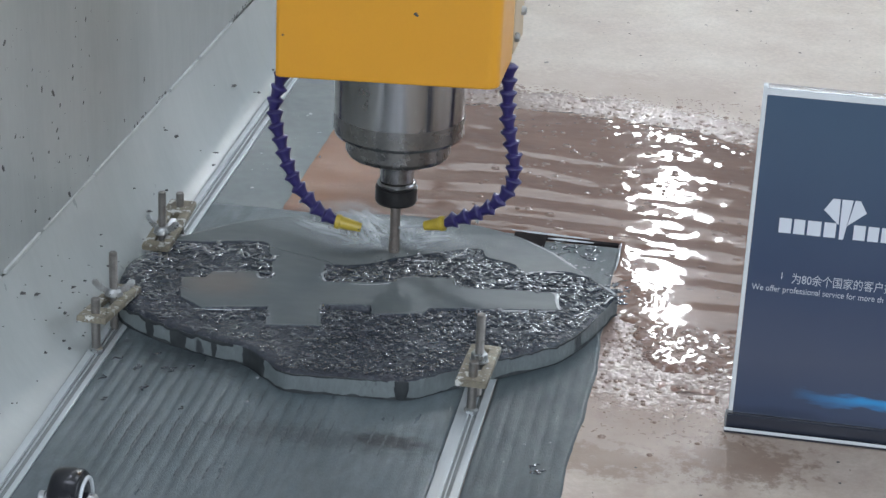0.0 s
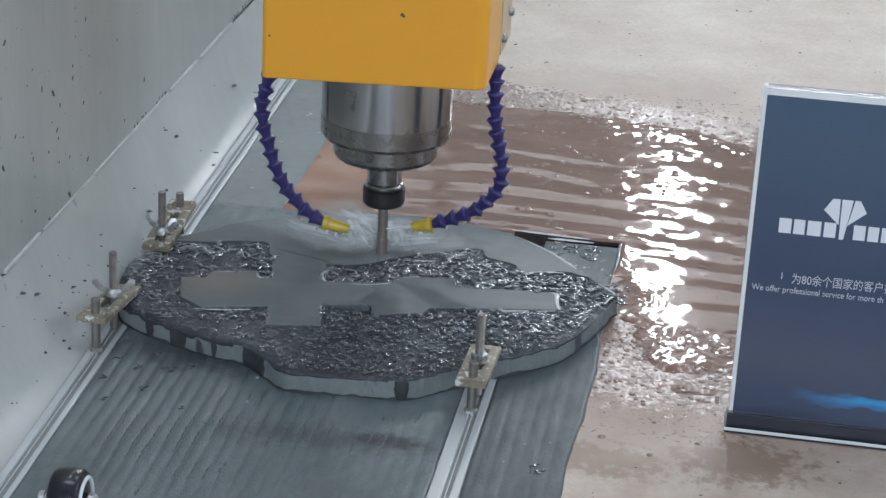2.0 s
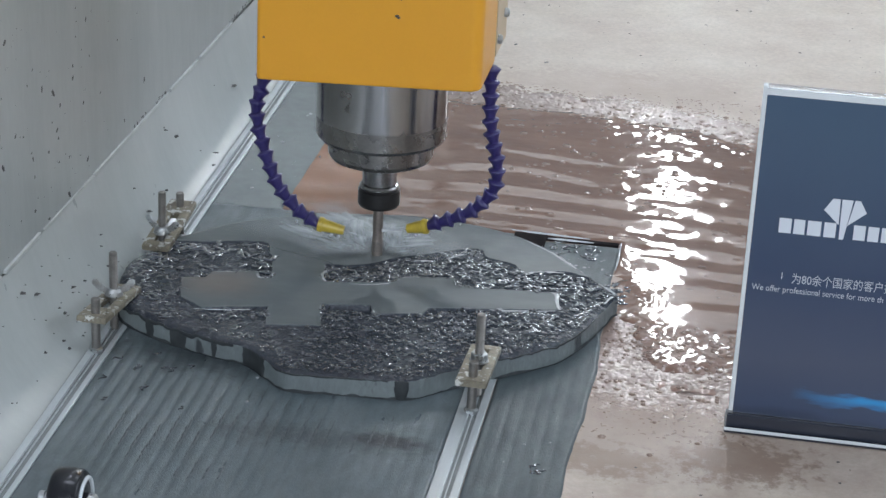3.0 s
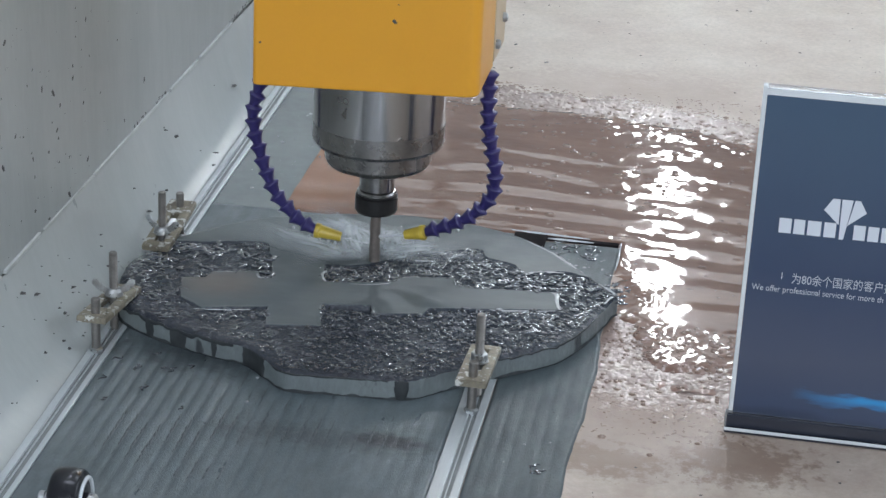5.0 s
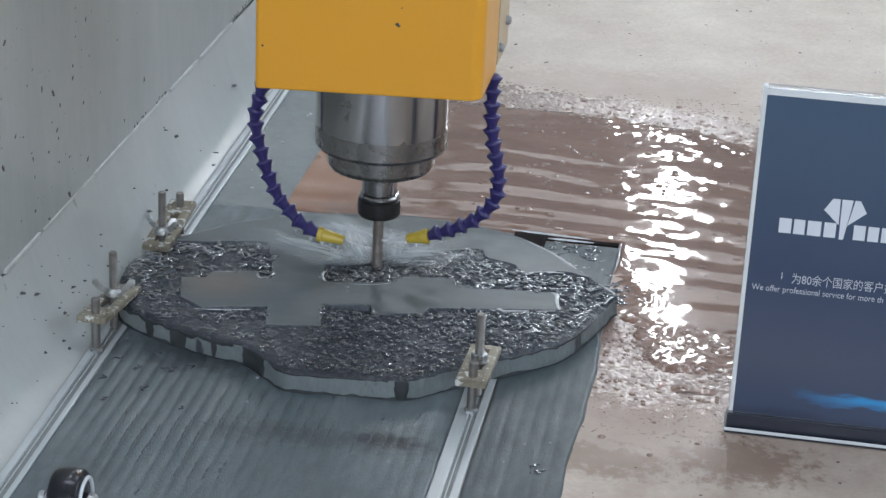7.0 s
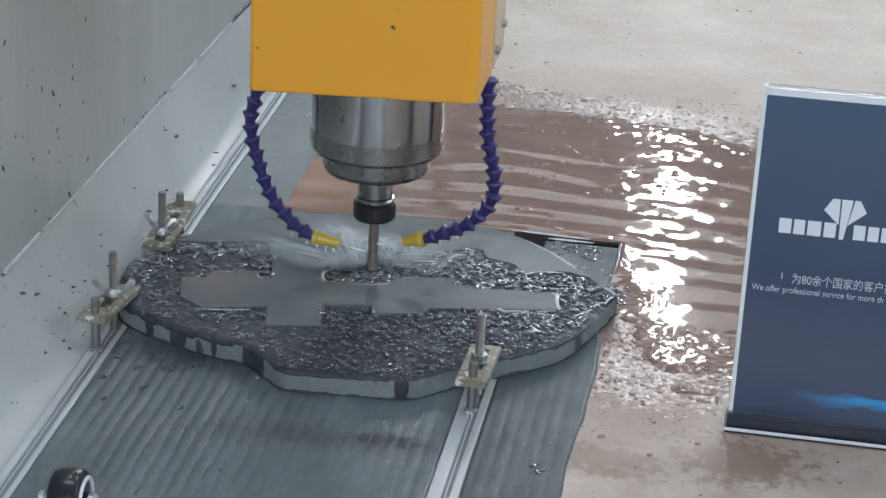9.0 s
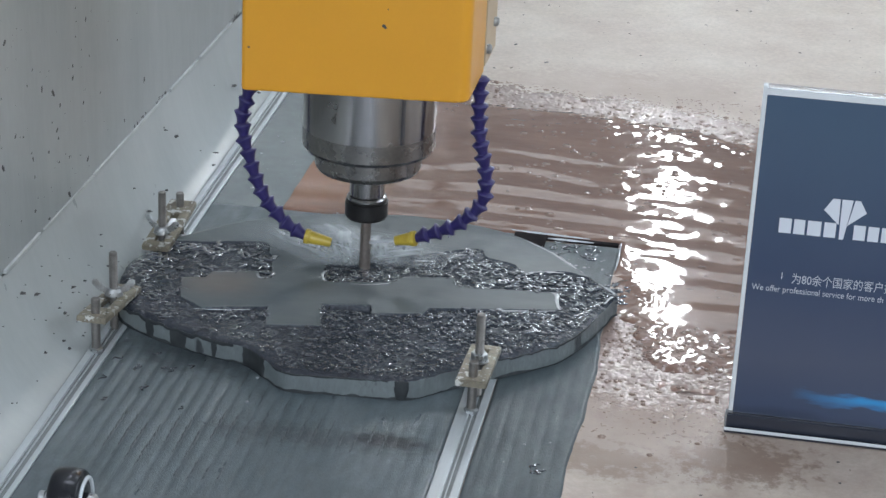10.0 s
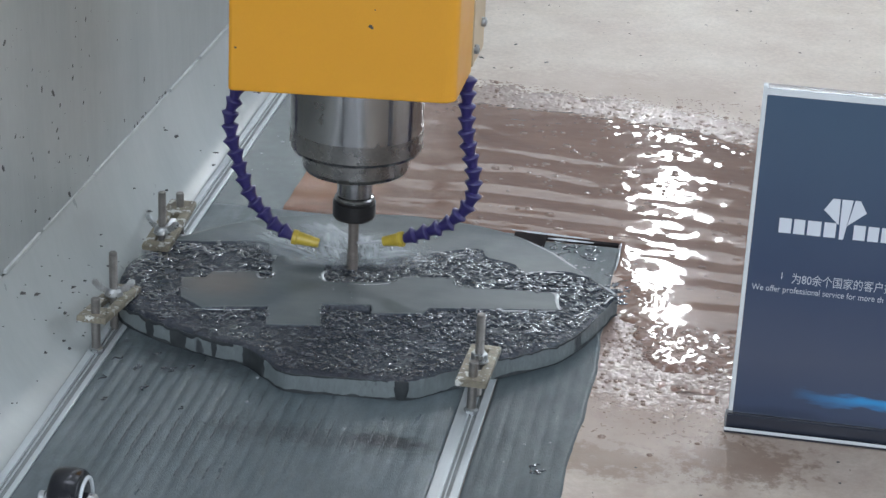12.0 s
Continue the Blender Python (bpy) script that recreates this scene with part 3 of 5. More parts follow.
def films():
    fade = lambda v: np.clip(v, 0, 1)
    thin_film("splashed_film", (0.2255, 0.372), (-0.30, -0.02), lambda X, Y: fade((Y + 0.265) / 0.13) * fade((0.04 - Y) / 0.06), "beads of muddy water splashed before the pool", 3.0)
    line = lambda X: 0.575 - 0.10 * np.clip(X, 0, 1) - 0.25 * np.clip(X - 0.25, 0, 1)
    thin_film("splashed_film", (-0.08, 0.48), (0.40, 0.66), lambda X, Y: 1.05 * np.exp(-((Y - line(X) - 0.005) / 0.048) ** 2) * fade((X + 0.1) / 0.12), "beads of muddy water splashed behind the pool", 8.0)


films()


def splash_drops():
    rng = np.random.RandomState(11)
    pts, size = [], []
    for _ in range(400):
        x = rng.uniform(-0.05, 0.5)
        y = 0.575 - 0.10 * max(x, 0) - 0.25 * max(x - 0.25, 0) + rng.normal(0, 0.032)
        pts.append((x, y)), size.append(0.0011 + 0.0022 * rng.rand() ** 2)
    for _ in range(500):
        x, y = rng.uniform(0.226, 0.37), -0.06 - abs(rng.normal(0, 0.075))
        pts.append((x, y)), size.append(0.0009 + 0.0019 * rng.rand() ** 2)
    for _ in range(220):
        pts.append((rng.uniform(0.05, 0.36), rng.uniform(0.0, 0.5))), size.append(0.0012 + 0.0028 * rng.rand() ** 2)
    for _ in range(34):
        pts.append((rng.uniform(0.08, 0.27), rng.uniform(0.20, 0.47))), size.append(0.0026 + 0.0026 * rng.rand())
    keep = [k for k, (x, y) in enumerate(pts) if not (x < 0.23 and y < 0.15)]
    pts, size = [pts[k] for k in keep], [size[k] for k in keep]
    stretch = [(1 + 0.7 * rng.rand(), 1 + 0.5 * rng.rand()) for _ in pts]
    P = np.array(pts)
    depth = np.maximum(pool_depth(P[:, 0], P[:, 1]), 0)
    heights = {(a, b): BED + d for (a, b), d in zip(pts, depth)}
    m = mesh_part("splash_drops", *domes(pts, size, stretch, lambda x, y: heights[(x, y)]), M_DROP, kind="stuff")
    tagged(m, "splashed muddy drops round the pool", "drops")


splash_drops()


def mat_beads():
    """Clear beads of water flung on the far mat corner."""
    rng = np.random.RandomState(23)
    pts, size, stretch = [], [], []
    for count, x, y in ((14, (-0.215, -0.06), (-0.34, -0.21)), (45, (0.150, 0.218), (0.06, 0.125)), (6, (0.15, 0.215), (-0.42, -0.30)), (18, (-0.215, -0.145), (0.15, 0.40)), (16, (-0.12, -0.06), (0.12, 0.142))):
        for _ in range(count):
            pts.append((rng.uniform(*x), rng.uniform(*y)))
            size.append(0.0006 + 0.0014 * rng.rand() ** 2.5)
            stretch.append((1 + 0.5 * rng.rand(), 1 + 0.9 * rng.rand()))
    m = mesh_part("water_beads", *domes(pts, size, stretch, lambda x, y: 0.0), M_BEAD, kind="stuff")
    tagged(m, "clear water beads flung on the rubber mats", "drops")


mat_beads()


# ---- the stone ----
OUTLINE = smoothline([(-0.251, -0.105), (-0.246, -0.070), (-0.222, -0.020), (-0.170, 0.040), (-0.100, 0.080), (-0.010, 0.103), (0.060, 0.098), (0.108, 0.083), (0.150, 0.053),
                      (0.177, 0.025), (0.204, -0.010), (0.234, -0.044), (0.231, -0.060), (0.217, -0.112), (0.196, -0.165), (0.172, -0.193), (0.139, -0.2215), (0.103, -0.2525),
                      (0.074, -0.281), (0.054, -0.288), (0.010, -0.291), (-0.042, -0.2955), (-0.068, -0.275), (-0.092, -0.2535), (-0.130, -0.243), (-0.172, -0.228),
                      (-0.204, -0.212), (-0.231, -0.190), (-0.246, -0.150)], 10)
# smooth figure left standing: a stepped long bar, a cross block and the uncut back field
BARS = [np.array(p) for p in ([(-0.192, -0.121), (-0.169, -0.114), (-0.166, -0.098), (-0.121, -0.086), (-0.116, -0.099), (-0.038, -0.0915), (0.011, -0.079), (0.021, -0.061), (0.0715, -0.050),
                               (0.079, -0.071), (0.174, -0.060), (0.182, -0.102), (0.060, -0.131), (0.056, -0.145), (0.007, -0.158), (0.003, -0.138), (-0.042, -0.147), (-0.093, -0.168),
                               (-0.153, -0.186), (-0.180, -0.166)],
                              [(-0.117, -0.046), (-0.062, -0.040), (-0.054, -0.094), (-0.033, -0.1965), (-0.085, -0.208), (-0.106, -0.098)])]
BACK = smoothline([(-0.250, -0.018), (-0.205, -0.030), (-0.135, -0.012), (-0.116, -0.046), (-0.061, -0.052), (-0.023, -0.043), (0.005, -0.018), (0.036, 0.002), (0.082, 0.028),
                   (0.095, 0.010), (0.125, -0.002), (0.136, -0.022), (0.177, -0.007), (0.205, -0.012), (0.235, 0.03), (0.10, 0.14), (-0.10, 0.14)], 6)
NOTCH = np.array([(-0.043, -0.140), (0.006, -0.128), (0.006, -0.157), (-0.002, -0.158), (-0.004, -0.150), (-0.038, -0.157)])
TOP, CUT = 0.0226, 0.0206


def stone_height(X, Y):
    d = edge_distance(X, Y, BACK) * np.where(inside(X, Y, BACK), 1, -1)
    for b in BARS:
        d = np.maximum(d, edge_distance(X, Y, b) * np.where(inside(X, Y, b), 1, -1))
    d = d + 0.0012 * fbm(X * 160, Y * 160, 2)
    k = np.clip(0.5 + d / 0.0030, 0, 1)
    k = k * k * (3 - 2 * k)
    warp = 0.8 * fbm(X * 35, Y * 35, 2)
    lumps = fbm(X * 106 + warp, Y * 92 + 2 * warp, 2)
    grit = fbm(X * 215 + 2 * warp, Y * 185 + 7, 2)
    ridge = np.clip(1 - np.abs(fbm(X * 92 + 3, Y * 84 + warp, 2)) / 0.085, 0, 1) ** 2
    wild = np.clip(0.75 + 1.6 * fbm(X * 13 + 5, Y * 15, 2), 0.5, 1.4)
    rough = CUT + 0.0003 + wild * (0.0021 * np.clip(lumps + 0.06, -0.22, 1) + 0.0003 * ridge + 0.0013 * np.clip(grit, -0.1, 1))
    # one notch is cut deeper
    rough = rough - 0.0050 * np.clip(edge_distance(X, Y, NOTCH) * np.where(inside(X, Y, NOTCH), 1, -1) / 0.002 + 0.5, 0, 1)
    flat = TOP + 0.00040 * fbm(X * 24, Y * 34, 2) + 0.00008 * fbm(X * 70, Y * 90, 2)
    # the water stands in a lip along the cut edges
    flat = flat + 0.0004 * np.exp(-((d - 0.0018) / 0.0013) ** 2) * np.clip(0.6 + 1.5 * fbm(X * 40, Y * 40 + 8, 2), 0, 1)
    return rough * (1 - k) + flat * k, k


def stone():
    s = empty("stone_slab", pose(0, 0, 0), "wet dark grey oval stone slab with a half-carved relief", "stone slab")
    cx, cy = -0.008, -0.100
    na, nr = 1440, 340
    rel = OUTLINE - np.array([cx, cy])
    ang = np.unwrap(np.arctan2(rel[:, 1], rel[:, 0]))
    rad = np.hypot(rel[:, 0], rel[:, 1])
    if ang[-1] < ang[0]:
        ang, rad = ang[::-1], rad[::-1]
    A = np.linspace(0, 2 * np.pi, na, endpoint=False)
    base = ang[0]
    rr = np.interp((A - base) % (2 * np.pi) + base, np.append(ang, ang[0] + 2 * np.pi), np.append(rad, rad[0]))
    rr = rr * (1 + 0.005 * fbm(A * 9, A * 0, 3))
    F = np.linspace(0.004, 1, nr) ** 0.75
    X, Y = cx + np.outer(F, rr * np.cos(A)), cy + np.outer(F, rr * np.sin(A))
    Z, K = stone_height(X, Y)
    drop = np.clip((np.outer(F, rr) - rr[None] + 0.008) / 0.008, 0, 1)
    Z = Z - 0.0018 * drop ** 2
    verts = np.stack([X, Y, Z], -1).reshape(-1, 3).tolist()
    i = np.arange(nr * na).reshape(nr, na)
    j = np.roll(i, -1, 1)
    faces = np.stack([i[:-1], i[1:], j[1:], j[:-1]], -1).reshape(-1, 4)
    which = np.append(((K[:-1] + K[1:]) / 2 > 0.85).reshape(-1), True)
    me = bpy.data.meshes.new("carved_face")
    me.from_pydata(verts, [], faces.tolist() + [list(range(na))])
    me.materials.append(M_STONE)
    me.materials.append(M_FACE)
    me.polygons.foreach_set("material_index", which.astype(int).tolist())
    me.polygons.foreach_set("use_smooth", [True] * len(me.polygons))
    face = new("carved_face", me)
    face.parent = s
    tagged(face, "rough carved ground round smooth raised bars, covered with water")
    # sawn rim, slightly uneven, down to the mat
    rows = []
    for h in (0.0, 0.25, 0.5, 0.75, 1.0):
        wob = 1 + 0.004 * fbm(A * 30, A * 0 + h * 5, 3) - (0.004 if h == 1.0 else 0)
        rows.append(np.stack([cx + rr * wob * np.cos(A), cy + rr * wob * np.sin(A), Z[-1] * (1 - h) + 0.0006 * h], -1))
    V = np.concatenate(rows).tolist()
    i = np.arange(5 * na).reshape(5, na)
    j = np.roll(i, -1, 1)
    F4 = np.stack([i[:-1], i[1:], j[1:], j[:-1]], -1).reshape(-1, 4)
    me = bpy.data.meshes.new("rim")
    me.from_pydata(V, [], F4.tolist())
    me.materials.append(M_SIDE)
    me.polygons.foreach_set("use_smooth", [True] * len(me.polygons))
    rim = new("rim", me)
    rim.parent = s
    tagged(rim, "paler sawn rim with dark wet streaks")
    # wet streaks run down the near side of the rim, and a wet band under its upper edge
    near = np.sin(A) < 0.2
    rim_x = cx + rr * np.cos(A)
    for k, (xa, xb, h0, h1) in enumerate(((-0.200, -0.189, 0.0, 1.0), (-0.172, -0.153, 0.0, 1.0), (-0.128, -0.121, 0.0, 1.0), (-0.096, -0.068, 0.0, 1.0), (0.054, 0.068, 0.0, 1.0),
                                          (-0.240, -0.100, 0.0, 0.20), (-0.068, 0.054, 0.0, 0.10), (0.12, 0.226, 0.0, 0.08))):
        pick = np.where(near & (rim_x > xa) & (rim_x < xb))[0]
        B = A[pick]
        edge = np.minimum(1, np.minimum(rim_x[pick] - xa, xb - rim_x[pick]) / (0.0025 if h1 > 0.9 else 0.02))
        low = np.clip(h0 + (h1 - h0) * (0.55 + 0.7 * fbm(B * 24 + k, B * 0 + k, 3) + 0.45 * edge), h0 + 0.02, 1.0) if h1 < 0.9 else 0.35 + 0.65 * edge
        rows = []
        for q, f in ((0.0, 0.0), (0.0007, 0.05), (0.0008, 0.6), (0.0007, 0.95), (-0.0004, 1.0)):
            lev = low * f
            rad2 = rr[pick] * (1 + 0.004 * fbm(B * 30, B * 0 + lev * 5, 3)) + q * edge - 0.0002 * (1 - edge)
            rows.append(np.stack([cx + rad2 * np.cos(B), cy + rad2 * np.sin(B), Z[-1][pick] * (1 - lev) + 0.0006 * lev], -1))
        i = np.arange(5 * len(pick)).reshape(5, len(pick))
        mesh_part("wet_streak", np.concatenate(rows), np.stack([i[:-1, :-1], i[1:, :-1], i[1:, 1:], i[:-1, 1:]], -1).reshape(-1, 4).tolist(), M_FOOT, s, "dark wet streak on the sawn rim")
    # contact shade along the foot of the rim, put on as a dark strip
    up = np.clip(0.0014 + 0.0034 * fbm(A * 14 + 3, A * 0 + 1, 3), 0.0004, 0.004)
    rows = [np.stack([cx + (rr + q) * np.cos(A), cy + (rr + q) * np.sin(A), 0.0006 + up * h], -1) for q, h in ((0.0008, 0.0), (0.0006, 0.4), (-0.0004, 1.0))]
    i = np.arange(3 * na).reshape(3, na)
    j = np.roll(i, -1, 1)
    mesh_part("foot_shade", np.concatenate(rows), np.stack([i[:-1], j[:-1], j[1:], i[1:]], -1).reshape(-1, 4).tolist(), M_FOOT, s, "dark strip painting the contact shade at the rim's foot")


stone()


# ---- water curled over the cut ground ----
def curls(lines, heights, radii, n=7):
    """Many short, rounded, flattened curls of water as one list of vertices and faces."""
    verts, faces = [], []
    for P, H, r in zip(lines, heights, radii):
        m, b = len(P), len(verts)
        D = np.gradient(P, axis=0)
        D = D / (np.linalg.norm(D, axis=1, keepdims=True) + 1e-9)
        for k in range(m):
            w = r * math.sin(math.pi * (k + 0.45) / (m - 0.1)) ** 0.5
            for q in range(n):
                a = 2 * math.pi * q / n
                c, h = 1.5 * w * math.cos(a), 0.62 * w * math.sin(a)
                verts.append((P[k, 0] - D[k, 1] * c, P[k, 1] + D[k, 0] * c, H[k] + h))
        for k in range(m - 1):
            for q in range(n):
                p = (q + 1) % n
                faces.append((b + k * n + q, b + k * n + p, b + (k + 1) * n + p, b + (k + 1) * n + q))
        faces += [tuple(range(b + n - 1, b - 1, -1)), tuple(range(b + (m - 1) * n, b + m * n))]
    return verts, faces


def curl_line(rng, x, y, length, bend, turn, m=8):
    u = np.linspace(-0.5, 0.5, m)
    px, py = length * u, length * bend * (4 * u * u - 0.5) + length * 0.18 * np.sin(u * 9 + rng.rand() * 6)
    return np.stack([x + px * math.cos(turn) - py * math.sin(turn), y + px * math.sin(turn) + py * math.cos(turn)], -1)


def wet_curls():
    rng = np.random.RandomState(41)
    X, Y = rng.uniform(-0.25, 0.235, 16000), rng.uniform(-0.30, 0.06, 16000)
    ok = inside(X, Y, OUTLINE) & (edge_distance(X, Y, OUTLINE) > 0.006)
    X, Y = X[ok], Y[ok]
    _, K = stone_height(X, Y)
    X, Y = X[K < 0.25], Y[K < 0.25]
    lines, radii = [], []
    for x, y in zip(X[:1800], Y[:1800]):
        far = np.clip((y + 0.26) / 0.16, 0.5, 1)
        west_part = np.clip((-0.02 - x) / 0.10, 0, 1)
        if rng.rand() < 0.62 * west_part:
            continue
        length = (0.0035 + 0.0120 * rng.rand() ** 2) * far * (1 + 0.75 * west_part)
        lines.append(curl_line(rng, x, y, length, rng.uniform(-0.6, 0.6), rng.normal(0.15, 0.9)))
        radii.append((0.0007 + 0.0010 * rng.rand() ** 2) * (0.6 + 0.4 * far) * (1.0 + 0.3 * np.clip((x - 0.06) / 0.06, 0, 1) + 0.25 * west_part))
    P = np.concatenate(lines)
    Z, _ = stone_height(P[:, 0], P[:, 1])
    heights = [Z[8 * k:8 * k + 8] * 0.5 + Z[8 * k:8 * k + 8].mean() * 0.5 + 0.0006 for k in range(len(lines))]
    lines += [curl_line(rng, 0.233 + rng.normal(0, 0.006), -0.042 + rng.normal(0, 0.012), rng.uniform(0.004, 0.010), rng.uniform(-0.6, 0.6), rng.uniform(0, 3.1)) for _ in range(26)]
    heights += [np.full(8, rng.uniform(0.018, 0.024)) for _ in range(26)]
    radii += [rng.uniform(0.0008, 0.0016) for _ in range(26)]
    m = mesh_part("wet_curls", *curls(lines, heights, radii), M_WET, kind="stuff")
    tagged(m, "glistening curls of water over the rough carved ground", "water")


wet_curls()


def mat_curls():
    rng = np.random.RandomState(17)
    spots = [(rng.uniform(-0.215, -0.12), rng.uniform(-0.36, -0.22)) for _ in range(12)] + [(rng.uniform(0.192, 0.206), rng.uniform(-0.392, -0.378)) for _ in range(6)]
    spots += [(rng.uniform(0.150, 0.205), rng.uniform(0.085, 0.120)) for _ in range(22)]
    lines = [curl_line(rng, x, y, rng.uniform(0.004, 0.013), rng.uniform(-0.5, 0.5), rng.normal(1.1, 0.5)) for x, y in spots]
    m = mesh_part("mat_curls", *curls(lines, [np.full(8, 0.0009)] * len(lines), [rng.uniform(0.0006, 0.0011) for _ in lines]), M_WET, kind="stuff")
    tagged(m, "curled streaks of clear water on the rubber mats", "drops")


mat_curls()


def silt_marks():
    """Dark wet silt left in the mat's grooves, broken along their length."""
    rng = np.random.RandomState(29)
    pts, size, stretch = [], [], []

    def run(x, y0, y1, r):
        y = y0
        while y < y1:
            pts.append((x + rng.normal(0, 0.0004), y))
            size.append(r * rng.uniform(0.5, 1.1) * (0.5 + math.sin(math.pi * (y - y0) / (y1 - y0))))
            stretch.append((0.8, 3.2))
            y += rng.uniform(0.002, 0.0055)

    for k in range(-14, 6):
        x, mid = 0.0122 * k, -0.372 + 0.0035 * (k + 4) * (k < -4) + rng.normal(0, 0.006)
        long = 0.030 + 0.035 * np.clip((-k - 4) / 8, 0, 1)
        run(x, mid - long * rng.uniform(0.5, 1), mid + long * rng.uniform(0.4, 1), 0.0011)
        if rng.rand() < 0.6:
            run(x, mid + long + 0.01, mid + long + rng.uniform(0.02, 0.07), 0.0006)
    for k in (-8, -7, -6, -5):
        run(0.0122 * k, -0.475, -0.475 + rng.uniform(0.02, 0.05), 0.0010)
    verts, faces = domes(pts, size, stretch, 0.0)
    m = mesh_part("silt_marks", [(x, y, 0.0003 + z * 0.3) for x, y, z in verts], faces, M_SILT, kind="stuff")
    tagged(m, "dark wet silt caught in the grooves of the rubber mat", "silt")


silt_marks()


# ---- clamps ----
def clamp(name, x, y_heel, y_tip, z_heel, wing, stud_y, stud_top, label):
    c = empty(name, pose(x, y_heel, 0), label, "clamp", "clamps holding the stone")
    L = y_tip - y_heel
    sgn = 1 if L > 0 else -1
    L = abs(L)
    turn = Matrix.Rotation(0 if sgn > 0 else math.pi, 4, "Z")
    tilt = turn @ Matrix.Translation((0, 0, z_heel)) @ Matrix.Rotation(math.atan2(TOP - 0.001 - z_heel, L - 0.012), 4, "X")
    # slotted plate
    w, t = 0.0142, 0.0062
    bm = bmesh.new()
    outer = [(-w, -0.006), (w, -0.006), (w, L), (-w, L)]
    inner = [(-0.0045, 0.026), (0.0045, 0.026), (0.0045, L - 0.012), (-0.0045, L - 0.012)]
    layers = []
    for z in (0, t):
        layers.append(([bm.verts.new((a, b, z)) for a, b in outer], [bm.verts.new((a, b, z)) for a, b in inner]))
    for o, q in layers:
        for k in range(4):
            bm.faces.new((o[k], o[(k + 1) % 4], q[(k + 1) % 4], q[k]))
    for a, b in ((layers[0][0], layers[1][0]), (layers[0][1], layers[1][1])):
        for k in range(4):
            bm.faces.new((a[k], a[(k + 1) % 4], b[(k + 1) % 4], b[k]))
    bmesh.ops.bevel(bm, geom=list(bm.edges), offset=0.0008, segments=2, affect="EDGES")
    bm.transform(tilt)
    part("plate", bm, M_CLAMP, c, "beige slotted plate crusted with stone splashes")
    # heel bolt under the near end
    bm = lathe([(0.0042, -0.003), (0.0042, z_heel + 0.019), (0.0036, z_heel + 0.020), (0, z_heel + 0.020)], 18)
    bm.transform(turn @ Matrix.Translation((0, 0.008, 0)))
    part("heel_bolt", bm, M_STUD, c, smooth=False)
    bm = lathe([(0.0068, -0.002), (0.0068, 0.003), (0.005, 0.0042), (0, 0.0042)], 6)
    bm.transform(turn @ Matrix.Translation((0, 0.008, 0)))
    part("heel_foot", bm, M_ZINC, c)
    # threaded stud with a real, shallow thread
    s = (stud_y - y_heel)
    prof, z = [(0.0040, -0.003)], 0.0
    while z < stud_top - 0.003:
        prof += [(0.0042, z), (0.0037, z + 0.0007)]
        z += 0.0014
    prof += [(0.0040, stud_top - 0.001), (0.0032, stud_top), (0, stud_top)]
    bm = lathe(prof, 16)
    bm.transform(Matrix.Translation((0, s, 0)))
    part("stud", bm, M_STUD, c, "dull threaded rod")
    zp = z_heel + (TOP - z_heel) * min(1, abs(s) / L) + t + 0.0005
    bm = lathe([(0.0042, zp), (0.0088, zp), (0.0088, zp + 0.0014), (0.0042, zp + 0.0014), (0.0042, zp)], 24)
    bm.transform(Matrix.Translation((0, s, 0)))
    part("washer", bm, M_ZINC, c)
    zp += 0.0014
    if wing:
        bm = lathe([(0.0042, zp), (0.0086, zp), (0.0080, zp + 0.003), (0.0062, zp + 0.0062), (0.0042, zp + 0.0062)], 20)
        nut = part("wing_nut", bm, M_ZINC, c, "zinc wing nut")
        nut.location = (0, s, 0)
        for k in (-1, 1):
            bm = bmesh.new()
            shape = [(0.006 * k, zp + 0.0005), (0.0135 * k, zp + 0.0030), (0.0205 * k, zp + 0.0100), (0.0200 * k, zp + 0.0145), (0.0150 * k, zp + 0.0145), (0.0115 * k, zp + 0.0090), (0.0060 * k, zp + 0.0060)]
            prism(shape, -0.0017, 0.0017, bm)
            bmesh.ops.bevel(bm, geom=list(bm.edges), offset=0.0007, segments=2, affect="EDGES")
            bm.transform(Matrix.Rotation(radians(wing), 4, "Z"))
            part("wing", bm, M_ZINC, nut)
    else:
        bm = lathe([(0.0074, zp), (0.0078, zp + 0.0008), (0.0078, zp + 0.0062), (0.0070, zp + 0.0072), (0.0042, zp + 0.0072)], 6)
        bm.transform(Matrix.Translation((0, s, 0)))
        part("nut", bm, M_ZINC, c, "zinc hexagon nut")
    return c


clamp("clamp", -0.2340, -0.266, -0.160, 0.034, 12, -0.203, 0.078, "splashed beige step clamp with wing nut on the near stone edge")
clamp("clamp", -0.2352, 0.038, -0.062, 0.030, -20, -0.036, 0.076, "splashed beige step clamp with wing nut on the far stone edge")
clamp("clamp", 0.1262, -0.300, -0.206, 0.030, 0, -0.255, 0.080, "beige slotted clamp plate with hexagon nut on the T-slot rail")


